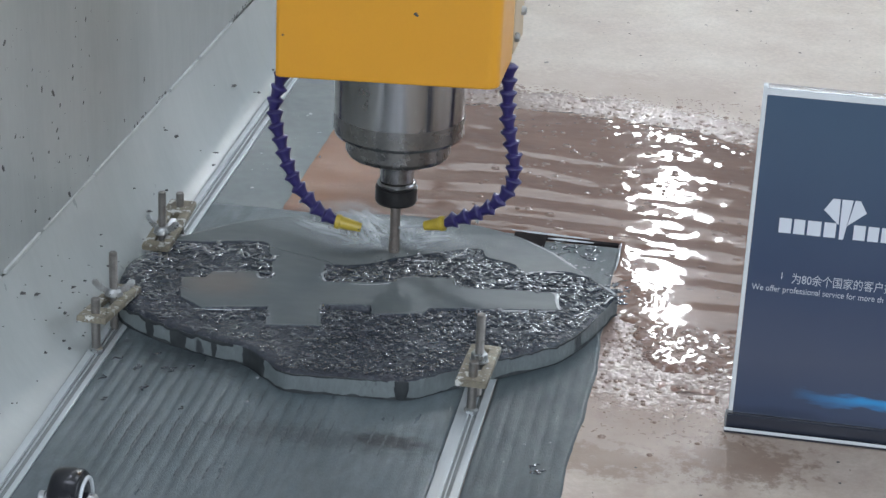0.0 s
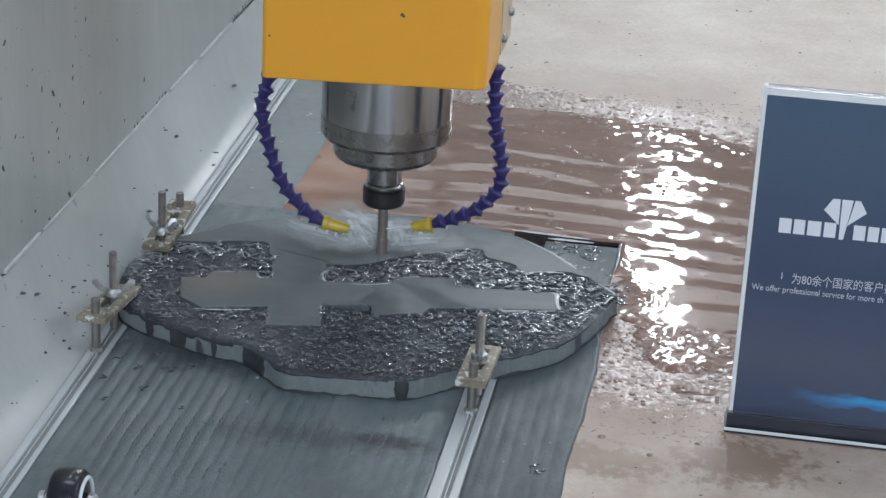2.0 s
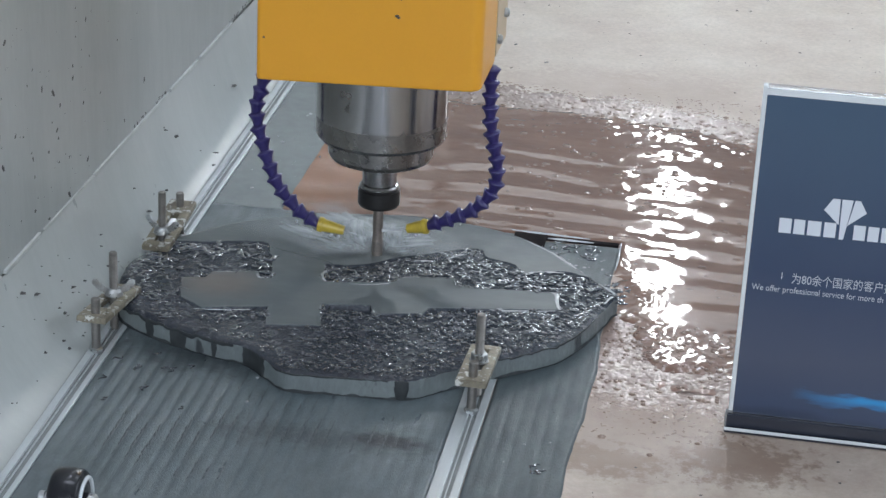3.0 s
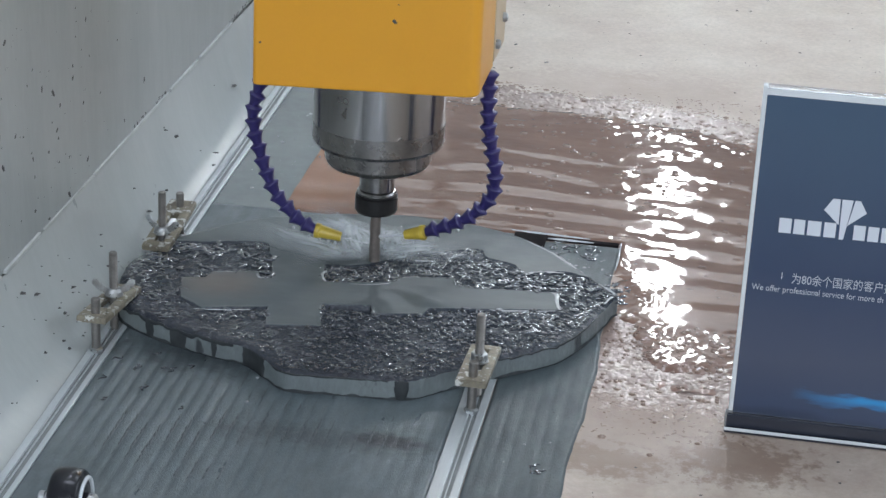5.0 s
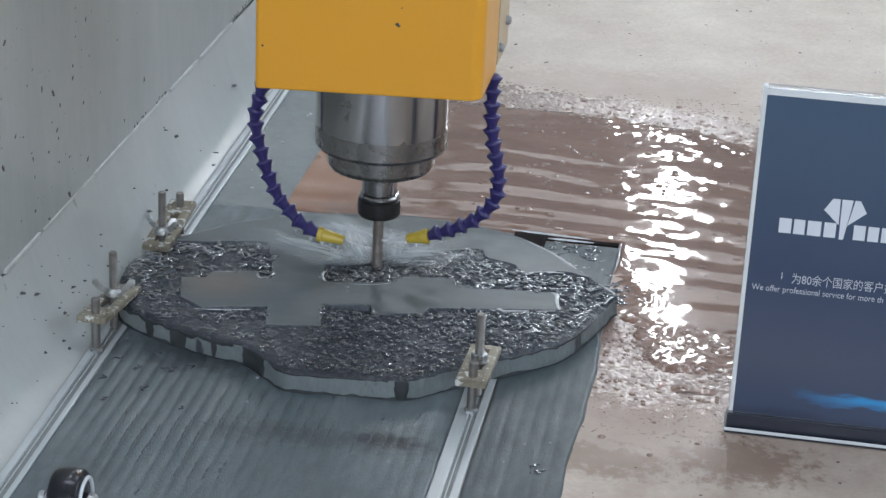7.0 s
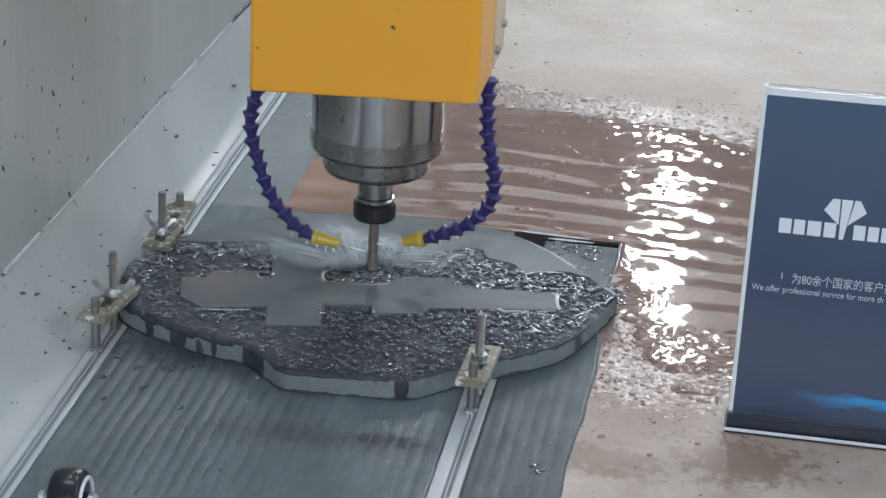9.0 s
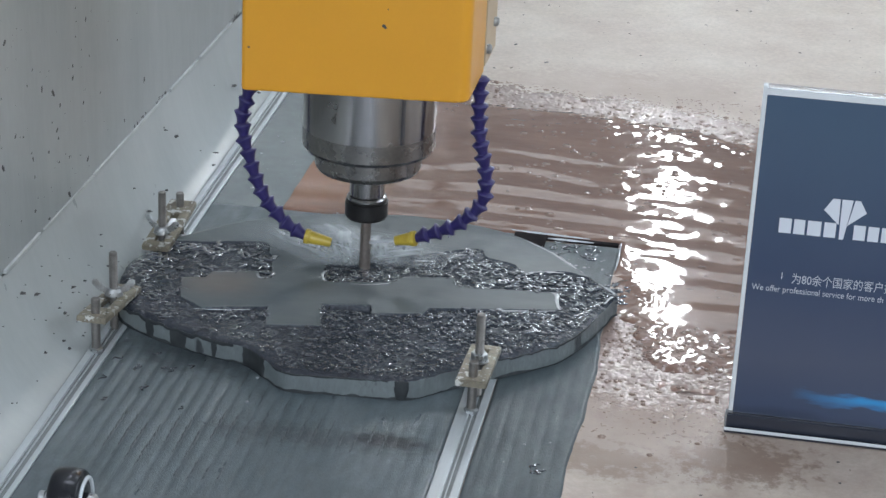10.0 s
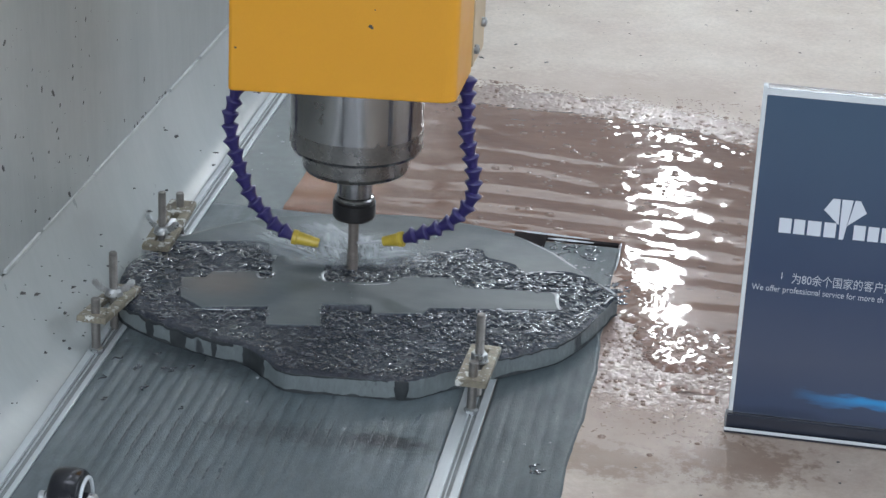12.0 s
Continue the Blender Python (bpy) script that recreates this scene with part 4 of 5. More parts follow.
# ---- the spindle head, which moves ----
def spindle_head():
    h = empty("spindle_head", pose(0, 0, 0), "yellow covered milling spindle with violet coolant hoses", "spindle")
    # cover: bent sheet with a slanting lower edge
    x0, x1, y0, y1 = -0.1085, 0.1080, -0.085, 0.012
    r, n = 0.012, 8
    path = [(x0, y1), (x0, y0 + 0.004), (x0 + 0.0012, y0 + 0.0012), (x0 + 0.004, y0)]
    path += [(x1 - r + r * math.sin(a), y0 + r - r * math.cos(a)) for a in (math.pi / 2 * k / n for k in range(n + 1))] + [(x1, y1)]
    low = lambda x: 0.2271 + (x + 0.107) * 0.036
    bm = bmesh.new()
    zs = (0.0, 0.0015, 0.28)
    rings = [[bm.verts.new((x + (0.0006 if k == 0 else 0) * (-1 if x > 0 else 1), y + (0.0006 if k == 0 else 0), low(x) + z)) for x, y in path] for k, z in enumerate(zs)]
    for a, b in zip(rings, rings[1:]):
        for i in range(len(path) - 1):
            bm.faces.new((a[i], a[i + 1], b[i + 1], b[i]))
    back = [[bm.verts.new((x * 0.975, max(y, y0 + 0.003), low(x) + z)) for x, y in path] for z in (0.0, 0.28)]
    for i in range(len(path) - 1):
        bm.faces.new((back[0][i], back[0][i + 1], back[1][i + 1], back[1][i]))
        bm.faces.new((rings[0][i], rings[0][i + 1], back[0][i + 1], back[0][i]))
        bm.faces.new((rings[-1][i], rings[-1][i + 1], back[1][i + 1], back[1][i]))
    cover = part("cover", bm, M_YELLOW, h, "glossy yellow sheet steel cover", smooth=False)
    for x, z, s in ((0.0262, 0.3020, 0.0020), (0.0278, 0.3006, 0.0016), (-0.1010, 0.2695, 0.0013), (0.0300, 0.3180, 0.0008)):
        bm = bmesh.new()
        bmesh.ops.create_icosphere(bm, subdivisions=1, radius=s, matrix=Matrix.Translation((x, y0, z)) @ Matrix.Diagonal((1.1, 0.35, 0.9, 1)))
        part("dirt_speck", bm, M_CHIP, cover)
    part("side_plate", box(0.098, 0.1075, 0.0260, 0.098, 0.236, 0.51, 0.001), M_PLATE, h, "ochre painted mounting plate")
    part("side_plate", box(-0.1065, -0.098, 0.0260, 0.098, 0.225, 0.51, 0.001), M_PLATE, h, "ochre painted mounting plate")
    # Black block put in for the shade of the gap beside the cover
    part("gap_shade_block", box(0.060, 0.1000, 0.0135, 0.0255, 0.236, 0.51), M_NUT, h)
    part("back_plate", box(-0.0975, 0.0975, 0.085, 0.105, 0.215, 0.51, 0.001), M_STEELD, h)
    for y, z in ((0.078, 0.2670), (0.034, 0.2520), (0.078, 0.330)):
        bm = lathe([(0.0048, 0), (0.0048, 0.003), (0.0036, 0.0046), (0.0018, 0.0048), (0.0018, 0.003), (0, 0.003)], 20, m=Matrix.Rotation(math.pi / 2, 4, "Y"))
        bm.transform(Matrix.Translation((0.1076, y, z)))
        part("screw", bm, M_ZINC, h, "round-headed zinc screw")
    # spindle body, stepped and turned
    part("body", lathe([(0.0655, 0.30), (0.0655, 0.1700), (0.0651, 0.1694), (0.0651, 0.1688), (0.0655, 0.1682), (0.0655, 0.1560), (0.0645, 0.1530), (0.0560, 0.1495), (0, 0.1495)], 180),
         M_STEEL, h, "brushed steel spindle body", smooth=False)
    part("shoulder_ring", lathe([(0, 0.1494), (0.0530, 0.1494), (0.0530, 0.1350), (0.0505, 0.1305), (0.0410, 0.1265), (0, 0.1265)], 160), M_STEELD, h, "stained steel end cap")
    part("stain_band", lathe([(0.0650, 0.1745), (0.0657, 0.1742), (0.0657, 0.1562), (0.0650, 0.1559), (0.0650, 0.1745)], 180), M_STEELD, h, "dull stained band round the body")
    # small etched marks on the body
    for k, (dx, z, r) in enumerate(((-0.0030, 0.2110, 0.0034), (0.0040, 0.2110, 0.0034))):
        bm = lathe([(r - 0.0012, 0), (r, 0), (r, 0.0003), (r - 0.0012, 0.0003), (r - 0.0012, 0)], 24, m=Matrix.Rotation(math.pi / 2, 4, "X"))
        bm.transform(Matrix.Rotation(radians(-23) + dx / 0.0655, 4, "Z") @ Matrix.Translation((0, -0.0655, z)))
        part("badge", bm, M_STEELD, h, "small etched round mark")
    for turn, shape in ((-21, [(0.0025, 0.2045), (0.0025, 0.1930), (-0.0032, 0.1965)]), (29, [(-0.0035, 0.1740), (0.0030, 0.1740), (0.0012, 0.1795)])):
        bm = prism(shape, -0.0660, -0.0648)
        bm.transform(Matrix.Rotation(radians(turn), 4, "Z"))
        part("etched_arrow", bm, M_STEELD, h, "small dark etched arrow")
    part("shaft", lathe([(0, 0.1266), (0.0175, 0.1266), (0.0175, 0.1020), (0.0160, 0.1010), (0, 0.1010)], 48), M_STEEL, h, "turned steel shaft nose")
    bm = lathe([(0, 0.1012), (0.0150, 0.1012), (0.0186, 0.1000), (0.0196, 0.0985), (0.0196, 0.0955), (0.0214, 0.0945), (0.0214, 0.0800), (0.0200, 0.0775), (0.0110, 0.0762), (0, 0.0762)], 48)
    nut = part("collet_nut", bm, M_NUT, h, "black collet nut with bright upper ring")
    part("nut_collar", lathe([(0.0150, 0.1014), (0.0188, 0.1006), (0.0200, 0.0988), (0.0200, 0.0972), (0.0150, 0.0972), (0.0150, 0.1014)], 48), M_STEEL, nut, "worn bright upper collar")
    bm = lathe([(0, 0.0764), (0.0052, 0.0764), (0.0052, 0.040), (0.0056, 0.038), (0.0056, 0.0150), (0.0040, 0.0142), (0, 0.0142)], 24)
    part("milling_bit", bm, M_BIT, h, "mud-stained straight milling bit")
    # segmented coolant hoses with nozzles
    left = [(-0.1120, 0.004, 0.228), (-0.1225, 0.003, 0.196), (-0.1295, 0.002, 0.166), (-0.1225, 0.000, 0.136), (-0.1130, -0.002, 0.1064),
            (-0.1006, -0.003, 0.0831), (-0.0824, -0.004, 0.0633), (-0.0620, -0.004, 0.0510)]
    right = [(0.1085, -0.004, 0.236), (0.1080, -0.005, 0.212), (0.1095, -0.005, 0.184), (0.1150, -0.005, 0.155), (0.1195, -0.005, 0.131),
             (0.1165, -0.005, 0.107), (0.1030, -0.005, 0.0885), (0.0800, -0.005, 0.0735), (0.0527, -0.005, 0.0615)]
    for pts, tip, count in ((left, (-0.0345, -0.003, 0.0460), 15), (right, (0.0310, -0.003, 0.0555), 16)):
        hose = empty("coolant_hose", pose(0, 0, 0))
        hose.parent = h
        P = [Vector(p) for p in pts]
        fine = []
        for i in range(len(P) - 1):
            a, b, c, d = P[max(i - 1, 0)], P[i], P[i + 1], P[min(i + 2, len(P) - 1)]
            for k in range(12):
                u = k / 12
                fine.append(0.5 * (2 * b + (c - a) * u + (2 * a - 5 * b + 4 * c - d) * u * u + (3 * b - a - 3 * c + d) * u ** 3))
        fine.append(P[-1])
        dist = [0.0]
        for a, b in zip(fine, fine[1:]):
            dist.append(dist[-1] + (b - a).length)
        at = lambda s: next((fine[i].lerp(fine[i + 1], (s - dist[i]) / (dist[i + 1] - dist[i] + 1e-9)) for i in range(len(fine) - 1) if dist[i + 1] >= s), fine[-1])
        rng = random.Random(count)
        pitch = dist[-1] / count
        me = None
        for k in range(count):
            a, b = at(k * pitch), at((k + 1) * pitch)
            if me is None:
                L = pitch
                bm = lathe([(0.0040, -0.0022), (0.0047, 0.000), (0.0052, 0.22 * L), (0.0066, 0.50 * L), (0.0086, 0.76 * L), (0.0088, 0.82 * L), (0.0068, 0.90 * L), (0.0050, 1.02 * L)], 20)
                seg = part("hose_segment", bm, M_HOSE, hose, smooth=True)
                me = seg.data
            else:
                seg = new("hose_segment", me)
                seg.parent = hose
            lean = (a - b).to_track_quat("Z", "Y").to_matrix().to_4x4()
            seg.matrix_basis = Matrix.Translation(b) @ lean @ pose(0, 0, 0, rng.uniform(-5, 5), rng.uniform(-5, 5), rng.uniform(0, 90))
        a, b = P[-1], Vector(tip)
        L = (b - a).length
        bm = lathe([(0.0040, 0.0), (0.0076, 0.0012), (0.0078, 0.0055), (0.0068, 0.0062), (0.0052, 0.8 * L), (0.0046, L), (0.0030, L), (0.0028, 0.7 * L), (0, 0.7 * L)], 24)
        bm.transform(Matrix.Translation(a) @ (b - a).to_track_quat("Z", "Y").to_matrix().to_4x4())
        part("nozzle", bm, M_NOZZLE, hose, "yellow plastic nozzle", smooth=False)
    return h


head = spindle_head()


# ---- water thrown by the tool ----
def jets():
    w = empty("water_spray", pose(0, 0, 0), "thin cooling water jets and splashes at the milling bit", "water spray")
    rng = random.Random(5)
    for a, b, g in (((-0.0345, -0.003, 0.0460), (-0.006, -0.002, 0.040), 0.6), ((0.0310, -0.003, 0.0555), (0.0045, -0.002, 0.050), 1.5)):
        a, b = Vector(a), Vector(b)
        L = (b - a).length
        bm = lathe([(0.0010 * g, 0), (0.0012 * g, 0.3 * L), (0.0009 * g, 0.55 * L), (0.0012 * g, 0.8 * L), (0.0014 * g, L), (0, L)], 12)
        bm.transform(Matrix.Translation(a) @ (b - a).to_track_quat("Z", "Y").to_matrix().to_4x4())
        part("jet", bm, M_BEAD, w, smooth=True)
    # drops hanging below the hoses and nozzles
    for x, z in ((-0.083, 0.052), (-0.067, 0.0445), (-0.056, 0.0425), (-0.047, 0.0405), (-0.0395, 0.0395), (0.040, 0.0500), (0.052, 0.0540), (0.066, 0.0590), (0.085, 0.0680), (-0.098, 0.069)):
        bm = bmesh.new()
        bmesh.ops.create_icosphere(bm, subdivisions=2, radius=rng.uniform(0.0012, 0.0019), matrix=Matrix.Translation((x, -0.006, z)) @ Matrix.Diagonal((1, 1, 1.25, 1)))
        part("hanging_drop", bm, M_BEAD, w, smooth=True)
    # thin veils of water and spray thrown off to the far side
    for k, (ax, ay, L, wid, h) in enumerate(((-1.0, 0.24, 0.175, 0.036, 0.013), (-0.9, 0.75, 0.090, 0.045, 0.016), (0.75, 0.6, 0.095, 0.046, 0.010), (-1.0, -0.12, 0.080, 0.020, 0.007), (-0.8, 0.95, 0.150, 0.055, 0.012), (0.2, 1.0, 0.085, 0.060, 0.012))):
        d = Vector((ax, ay, 0)).normalized()
        q = Vector((-d.y, d.x, 0))
        nu, nv = 36, 14
        verts = []
        for a in range(nu):
            u = a / (nu - 1)
            for b in range(nv):
                v = 2 * b / (nv - 1) - 1
                c = d * (0.006 + u * L) + q * (v * wid * (0.25 + 0.75 * math.sqrt(u)) + 0.010 * math.sin(u * 5 + k))
                lift = 0.0236 + h * math.sin(math.pi * min(1, u * 1.05)) ** 0.8 * (1 - v * v) ** 0.7 + 0.0022 * noise.noise((u * 9, v * 3, k * 4.0))
                verts.append((c.x, c.y, lift))
        veil = mesh_part("water_veil", verts, grid_faces(nu, nv), M_MIST, w, "pale thin veil of spray")
        uv = veil.data.uv_layers.new(name="veil")
        for loop in veil.data.loops:
            a, b = divmod(loop.vertex_index, nv)
            uv.data[loop.index].uv = (a / (nu - 1), b / (nv - 1))
    # flung droplets
    verts, faces = [], []
    for k in range(150):
        a, r = rng.uniform(0, 6.283), 0.012 + 0.075 * rng.random() ** 1.5
        c = Vector((r * math.cos(a), r * math.sin(a) * 0.8 + 0.01, 0.026 + 0.034 * rng.random() * (1 - r / 0.12)))
        s = rng.uniform(0.0004, 0.0011)
        b = len(verts)
        for d in ((1, 0, 0), (-1, 0, 0), (0, 1, 0), (0, -1, 0), (0, 0, 1), (0, 0, -1)):
            verts.append(c + s * Vector(d))
        faces += [(b + p, b + q, b + t) for p, q, t in ((0, 2, 4), (2, 1, 4), (1, 3, 4), (3, 0, 4), (2, 0, 5), (1, 2, 5), (3, 1, 5), (0, 3, 5))]
    mesh_part("flung_drops", verts, faces, M_WATER, w, kind="stuff")
    return w


spray = jets()


def sweep(points, radius, n=8, bm=None):
    """A thin tube along points, tapering at both ends."""
    bm = bm or bmesh.new()
    P = [Vector(p) for p in points]
    rings = []
    for i, c in enumerate(P):
        d = (P[min(i + 1, len(P) - 1)] - P[max(i - 1, 0)]).normalized()
        side = d.cross(Vector((0, 0, 1))).normalized()
        up = side.cross(d)
        r = radius * (0.25 + 0.75 * math.sin(math.pi * min(max(i / (len(P) - 1), 0.04), 0.96)) ** 0.5) * (1 + 0.35 * noise.noise(c * 160))
        rings.append([bm.verts.new(c + r * (math.cos(2 * math.pi * k / n) * side * 1.5 + math.sin(2 * math.pi * k / n) * up * 0.5)) for k in range(n)])
    for a, b in zip(rings, rings[1:]):
        for k in range(n):
            bm.faces.new((a[k], a[(k + 1) % n], b[(k + 1) % n], b[k]))
    bm.faces.new(rings[0])
    bm.faces.new(rings[-1])
    return bm


def rills():
    w = empty("water_rills", pose(0, 0, 0), "thin rills of water on the carved stone, whitened to stand for glints", "water")
    lines = [([(0.013, -0.024), (0.028, -0.033), (0.042, -0.0445), (0.052, -0.036), (0.057, -0.015), (0.062, 0.009), (0.070, 0.018), (0.082, 0.021)], 0.0019),
             ([(0.060, 0.000), (0.066, 0.010), (0.074, 0.013)], 0.0012), ([(0.030, 0.005), (0.042, 0.010), (0.054, 0.010)], 0.0013), ([(0.024, -0.017), (0.034, -0.014), (0.043, -0.013)], 0.0012),
             ([(-0.056, -0.064), (-0.0585, -0.074), (-0.056, -0.085), (-0.049, -0.093)], 0.0015), ([(-0.040, -0.093), (-0.015, -0.091), (0.010, -0.081), (0.021, -0.063), (0.038, -0.057)], 0.0011),
             ([(0.132, -0.026), (0.142, -0.019), (0.156, -0.012), (0.178, -0.007)], 0.0016), ([(-0.160, -0.1875), (-0.129, -0.183), (-0.106, -0.175)], 0.0010),
             ([(-0.166, -0.100), (-0.145, -0.094), (-0.122, -0.088)], 0.0011), ([(-0.122, -0.088), (-0.117, -0.101), (-0.106, -0.0985)], 0.0015),
             ([(0.071, -0.054), (0.073, -0.062), (0.076, -0.073)], 0.0018), ([(0.116, -0.1175), (0.140, -0.1125), (0.182, -0.1022)], 0.0012),
             ([(-0.092, 0.052), (-0.082, 0.044), (-0.068, 0.045), (-0.054, 0.054)], 0.0012), ([(-0.140, -0.016), (-0.118, -0.025), (-0.090, -0.034), (-0.062, -0.044), (-0.050, -0.052)], 0.0022)]
    for line, r in lines:
        P = smoothline(line + line[::-1], 10)[:10 * (len(line) - 1)]
        z, _ = stone_height(P[:, 0], P[:, 1])
        part("rill", sweep([(x, y, max(h, CUT) * 0.4 + (TOP - 0.0004) * 0.6) for (x, y), h in zip(P, z)], r * 0.72), M_BEAD if r < 0.0018 else M_WATER, w, smooth=True)
    # whitened menisci stand for glints at the long bar's end and far mat edges
    for line, z, r in (([(0.170, -0.061), (0.176, -0.066), (0.178, -0.082), (0.183, -0.100)], TOP - 0.0002, 0.0017), 
                       ([(0.145, 0.1292), (0.170, 0.1295), (0.196, 0.1292)], 0.0014, 0.0016), ([(0.104, 0.1425), (0.150, 0.1400), (0.192, 0.1385)], 0.0016, 0.0014),
                       ([(0.2235, 0.138), (0.2245, 0.100), (0.2240, 0.060)], 0.0012, 0.0008)):
        P = smoothline(line + line[::-1], 12)[:12 * (len(line) - 1)]
        part("rill", sweep([(x, y, z) for x, y in P], r), M_BEAD, w, smooth=True)
    # water gathered along the far rim, whitened to stand for its glint line
    k0, k1 = 5 * 16 - 6, 8 * 16 - 4
    for a, b in ((k0, k0 + 22), (k0 + 30, k1)):
        P = OUTLINE[a:b] * 0.985 + np.array([-0.008, -0.100]) * 0.015
        part("rill", sweep([(x, y, TOP - 0.0006) for x, y in P], 0.0014), M_BEAD, w, smooth=True)


rills()


# ---- table sign ----
def words(text, size, x, z, y, parent, spacing=1.0, width=None):
    cu = bpy.data.curves.new("words", "FONT")
    cu.body, cu.size, cu.extrude, cu.space_character = text, size, 0.00012, spacing
    tmp = new("words", cu)
    bpy.context.view_layer.update()
    me = bpy.data.meshes.new_from_object(tmp.evaluated_get(bpy.context.evaluated_depsgraph_get()))
    bpy.data.objects.remove(tmp)
    if width:
        k = width / max(max(v.co.x for v in me.vertices), 1e-6)
        for v in me.vertices:
            v.co.x *= k
    me.materials.clear()
    me.materials.append(M_TEXT)
    ob = new("lettering", me)
    ob.parent = parent
    ob.matrix_basis = pose(x, y, z, 90, 0, 0)
    return tagged(ob, "pale printed lettering")


def table_sign():
    s = empty("table_sign", pose(0.3537, -0.2600, BED), "dark blue printed sign in a clear acrylic table stand", "sign")
    W, H, g = 0.212, 0.3248, -BED - 0.0048
    part("poster", box(0.0040, W - 0.004, -0.0008, 0.0008, 0.0168, H - 0.0095), M_POSTER, s, "dark blue printed sheet")
    part("edge", box(0.0, 0.0038, -0.0035, 0.0035, 0.0190, H, 0.0008), M_ACRYL, s, "frosted acrylic edge")
    part("edge", box(W - 0.0038, W, -0.0035, 0.0035, 0.0190, H, 0.0008), M_ACRYL, s, "frosted acrylic edge")
    part("edge", box(0.0038, W - 0.0038, -0.0012, 0.0012, H - 0.0090, H - 0.0032), M_ACRYL, s, "white margin of the sheet")
    part("clear_edge", box(0.0038, W - 0.0038, -0.0030, 0.0030, H - 0.0031, H, 0.0006), M_WATER, s, "clear polished acrylic edge")
    part("base", box(-0.0025, W + 0.0025, -0.010, 0.030, 0.0, 0.0045, 0.0015), M_BASE, s, "black acrylic foot")
    part("holder", box(-0.0010, W + 0.001, -0.0062, 0.0062, 0.0046, 0.0165, 0.001), M_BASE, s, "black acrylic holder strip")
    part("base_line", box(-0.0022, W + 0.0022, -0.0112, -0.0101, 0.0028, 0.0058, 0.0004), M_ACRYL, s, "pale line along the foot")
    y = -0.0012
    # emblem and word marks as plain shapes
    ex, ez = 0.0800, g + 0.2312
    for shape in ([(-0.0178, -0.0110), (-0.0112, 0.0), (-0.0050, 0.0), (-0.0042, -0.0235)], [(-0.0035, 0.0), (0.0060, 0.0), (0.0010, -0.0365), (-0.0028, -0.0365)],
                  [(0.0075, 0.0), (0.0120, 0.0), (0.0182, -0.0105), (0.0032, -0.0235)]):
        part("emblem", prism([(ex + a, ez + b) for a, b in shape], y - 0.0002, y), M_PRINT, s, "pale gem-shaped emblem piece")
    for a, w in ((0.0258, 0.0105), (0.0383, 0.0095), (0.0500, 0.0115), (0.0640, 0.0100), (0.0890, 0.0100), (0.1012, 0.0092), (0.1126, 0.0100), (0.1248, 0.0115), (0.1385, 0.0120), (0.1527, 0.0120), (0.1670, 0.012)):
        part("word_block", prism([(a, g + 0.1955), (a + w, g + 0.1955), (a + w, g + 0.2090), (a, g + 0.2090)], y - 0.0002, y), M_PRINT, s, "pale block of the word mark")
    words("\u4e3a80\u4f59\u4e2a\u56fd\u5bb6\u7684\u5ba2\u6237\u63d0", 0.0108, 0.0415, g + 0.1498, y, s, width=0.088)
    words("We offer professional service for more th", 0.0080, 0.0085, g + 0.1400, y, s, width=0.113)
    part("bracket_mark", prism([(0.0330, g + 0.1525), (0.0336, g + 0.1525), (0.0336, g + 0.1585), (0.0330, g + 0.1585)], y - 0.0002, y), M_PRINT, s)


table_sign()


# ---- caster by the near mat edge ----
def caster():
    c = empty("caster_wheel", pose(-0.1540, -0.5735, 0.0265, 0, 0, 2), "black rubber caster wheel with chrome hub", "caster")
    rot = Matrix.Diagonal((1.1, 1, 1, 1)) @ Matrix.Rotation(math.pi / 2, 4, "Y")
    part("tyre", lathe([(0.018, -0.0115), (0.0232, -0.0110), (0.0250, -0.0090), (0.0258, -0.003), (0.0258, 0.003), (0.0250, 0.0090), (0.0232, 0.0110), (0.018, 0.0115)], 48, m=rot),
         M_RUBBER, c, smooth=True)
    part("ring", lathe([(0.0172, 0.0110), (0.0200, 0.0117), (0.0208, 0.0128), (0.0198, 0.0140), (0.0176, 0.0140), (0.0168, 0.0122), (0.0172, 0.0110)], 40, m=rot), M_ACRYL, c, "white ring on the wheel's side", smooth=True)
    part("hub", lathe([(0, -0.0112), (0.0178, -0.0112), (0.0178, 0.0118), (0.0100, 0.0125), (0, 0.0125)], 32, m=rot), M_RUBBER, c)
    part("axle_bolt", lathe([(0, -0.0220), (0.0034, -0.0220), (0.0050, -0.0210), (0.0050, -0.0175), (0.0034, -0.0170), (0.0040, 0.0140), (0.0066, 0.0145), (0.0066, 0.0195), (0.0040, 0.0215), (0, 0.0215)], 20, m=rot), M_ZINC, c, "shiny axle bolt")
    for x in (-0.0165, 0.0142):
        bm = prism([(-0.010, -0.026), (0.010, -0.026), (0.007, 0.003), (0.0, 0.008), (-0.007, 0.003)], x, x + 0.0022)
        bm.transform(Matrix.Rotation(math.pi / 2, 4, "Z"))
        bm.transform(Matrix.Translation((0, 0, 0)))
        part("fork_leg", bm, M_RUBBER, c)


caster()


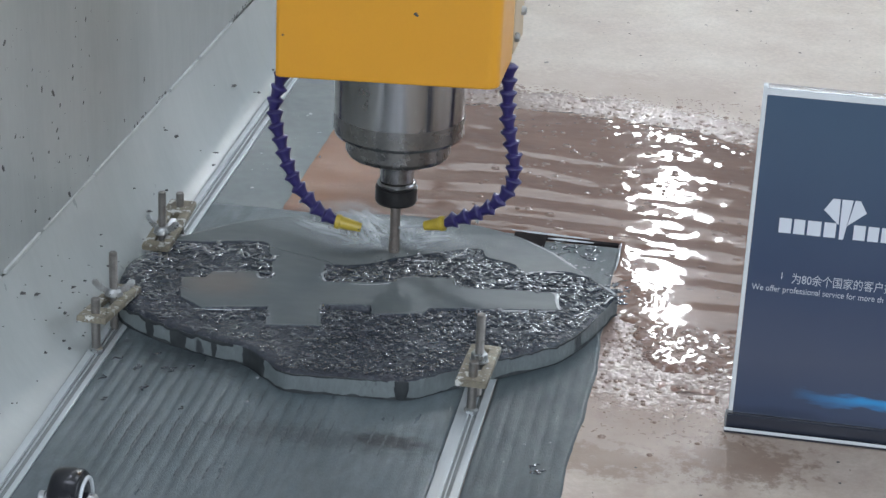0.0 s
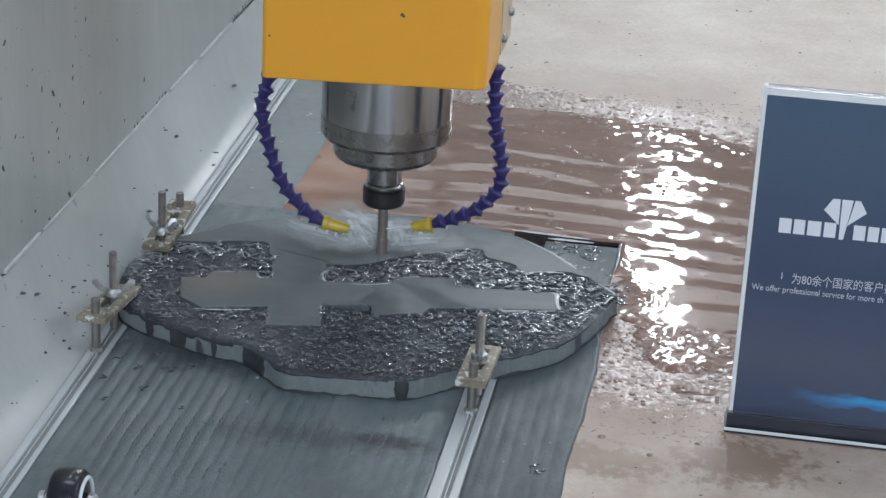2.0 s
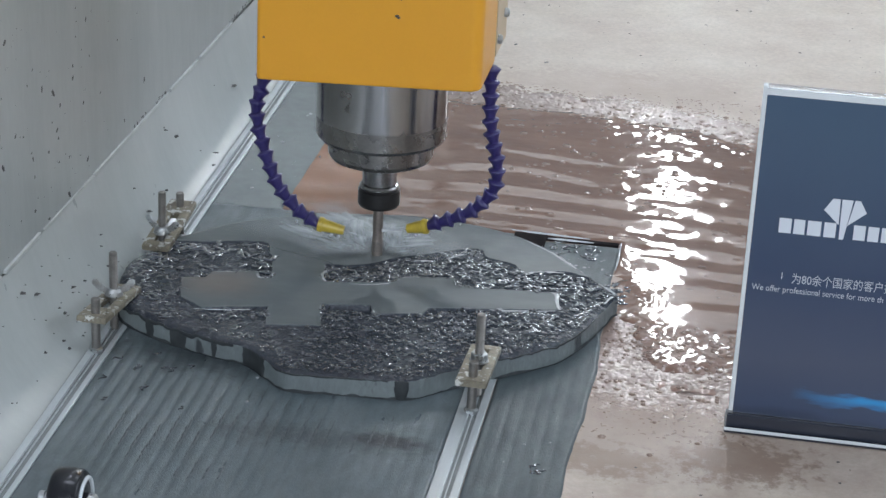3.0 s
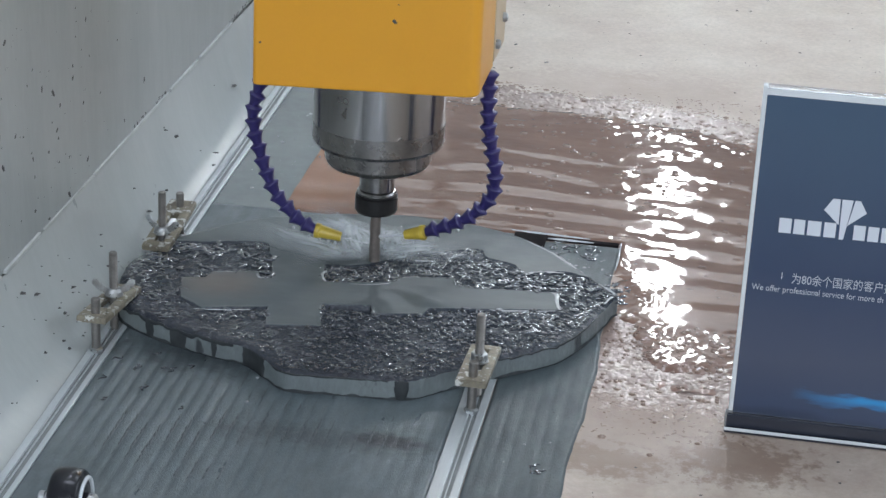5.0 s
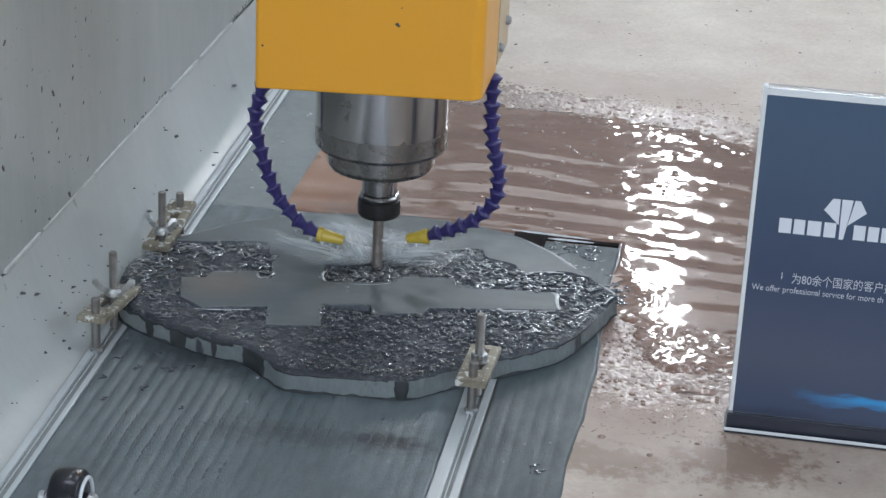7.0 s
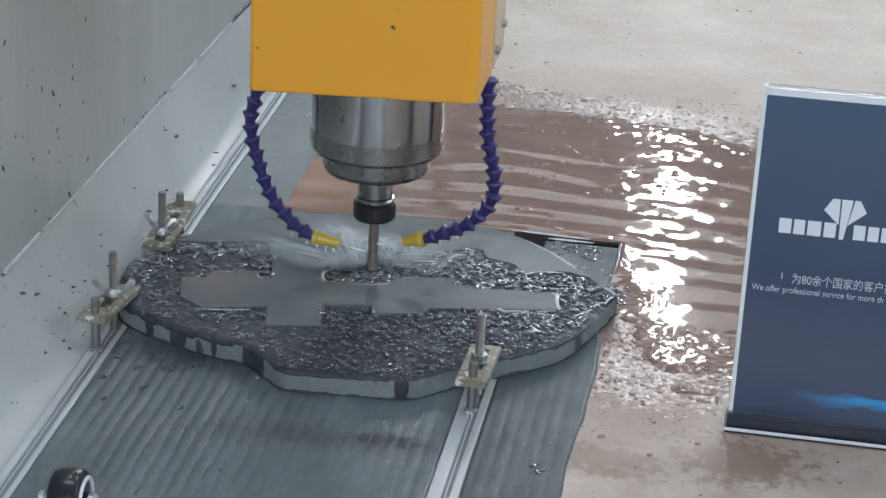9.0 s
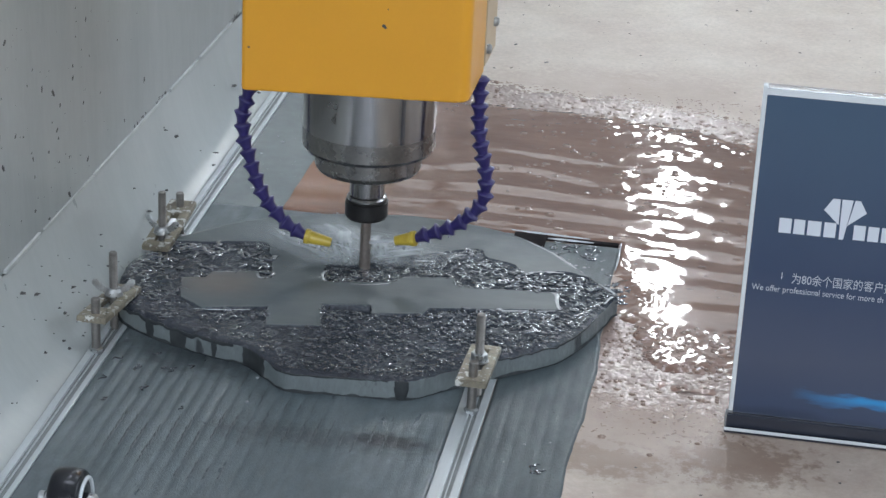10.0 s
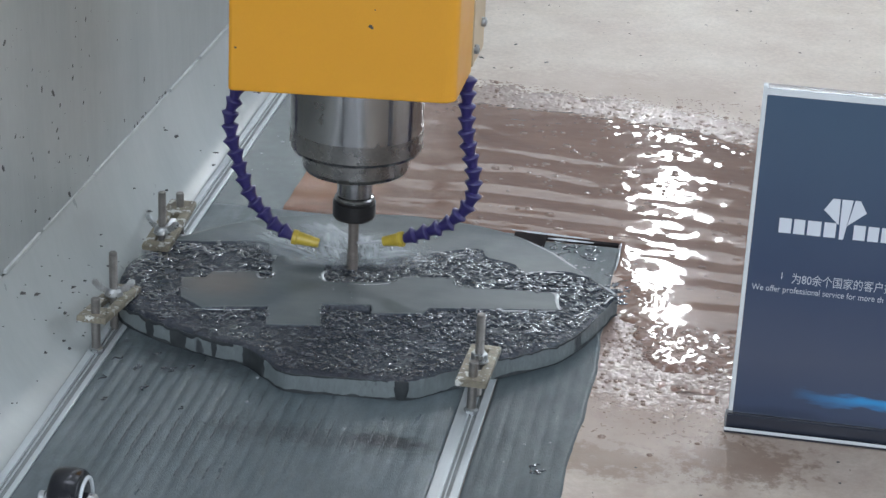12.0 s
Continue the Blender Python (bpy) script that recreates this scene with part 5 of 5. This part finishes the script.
# ---- crumbs and wetness ----
def crumbs():
    rng = np.random.RandomState(23)
    P = [(rng.uniform(-0.1, 0.6), rng.uniform(0.55, 1.25)) for _ in range(120)] + [(rng.uniform(0.24, 0.6), rng.uniform(-0.48, -0.22)) for _ in range(40)]
    ob = mesh_part("stone_crumbs", *chips(P, 0.0006 + 0.0022 * rng.rand(len(P)) ** 3, BED + 0.0002, rng), M_CHIP, kind="stuff", smooth=False)
    tagged(ob, "scattered dark stone crumbs on the cream bed", "crumbs")
    # on the sloping skirt: crumbs lie in its plane
    P = [(rng.uniform(-0.290, -0.250), rng.normal(-0.27, 0.12)) for _ in range(60)] + [(rng.uniform(-0.290, -0.250), rng.uniform(-0.4, 0.6)) for _ in range(20)]
    ob = mesh_part("skirt_crumbs", *chips(P, 0.0009 + 0.0028 * rng.rand(len(P)) ** 2, lambda x, y: float(np.interp(-x, [-a for a, _ in SKIRT], [b for _, b in SKIRT])) + 0.0010, rng), M_CHIP, kind="stuff", smooth=False)
    tagged(ob, "dark stone crumbs stuck to the sloping trough skirt", "crumbs")
    # splashed against the upright panel
    P = [(rng.uniform(0.11, 0.36), rng.uniform(-0.48, 0.25)) for _ in range(60)] + [(rng.uniform(0.10, 0.34), rng.uniform(-0.32, -0.08)) for _ in range(75)]
    v, f = chips(P, 0.0005 + 0.0026 * rng.rand(len(P)) ** 3, 0, rng)
    v = [(-0.2977 - (a - 0.099) * 0.021 + c * 0.6, b, a) for a, b, c in v]
    ob = mesh_part("panel_crumbs", v, f, M_CHIP, kind="stuff", smooth=False)
    tagged(ob, "dark stone crumbs stuck to the upright trough panel", "crumbs")
    # scraped paint along the fold
    P = [(-0.3150, y + 0.004 * rng.randn()) for y0 in (0.16, 0.24, 0.56, 0.62) for y in np.linspace(y0, y0 + 0.045, 9)]
    v, f = chips([(0.1015 + 0.003 * rng.rand(), y - 0.09) for _, y in P], 0.0007 + 0.0016 * rng.rand(len(P)), 0, rng)
    ob = mesh_part("scraped_paint", [(-0.2976 + c * 0.5, b, a) for a, b, c in v], f, M_CHIP, kind="stuff", smooth=False)
    tagged(ob, "dark scrapes in the paint along the trough fold", "scrapes")


crumbs()


# ---- what moves ----
def motions():
    way = [(0.0, 0.0, 0.0), (0.5, -0.0025, -0.0007), (1.0, -0.0056, -0.0020), (1.5, -0.0086, -0.0045), (2.0, -0.0116, -0.0064), (2.5, -0.0142, -0.0091),
           (3.0, -0.0155, -0.0122), (4.0, -0.0158, -0.0212), (5.0, -0.0150, -0.0290), (5.5, -0.0142, -0.0319), (6.0, -0.0130, -0.0340), (6.5, -0.0118, -0.0361),
           (7.0, -0.0104, -0.0381), (8.0, -0.0098, -0.0440), (9.0, -0.0131, -0.0471), (9.5, -0.0169, -0.0472), (10.0, -0.0214, -0.0469), (10.5, -0.0248, -0.0476),
           (11.0, -0.0275, -0.0492), (11.5, -0.0301, -0.0508), (12.0, -0.0329, -0.0519)]
    walk(head, [(t, pose(x, y, 0)) for t, x, y in way])
    walk(spray, [(t, pose(x, y, 0)) for t, x, y in way])
    # the tool turns, the veils of spray flicker, the flung drops circle
    turns = [(k / 10, pose(0, 0, 0, 0, 0, 80 * k)) for k in range(121)]
    for ob in head.children:
        if ob.name in ("collet_nut", "milling_bit", "shaft"):
            walk(ob, turns)
    for n, ob in enumerate([o for o in spray.children if o.name.startswith("water_veil")]):
        walk(ob, [(k / 4, pose(0, 0, 0.0006 + 0.0006 * math.sin(1.9 * k + n), 0, 0, 5 * math.sin(2.3 * k + 1.7 * n) + 3 * math.sin(0.9 * k + n))) for k in range(49)])
    for ob in spray.children:
        if ob.name.startswith("flung_drops"):
            walk(ob, [(k / 2, pose(0, 0, 0, 0, 0, -34 * k)) for k in range(25)])


motions()
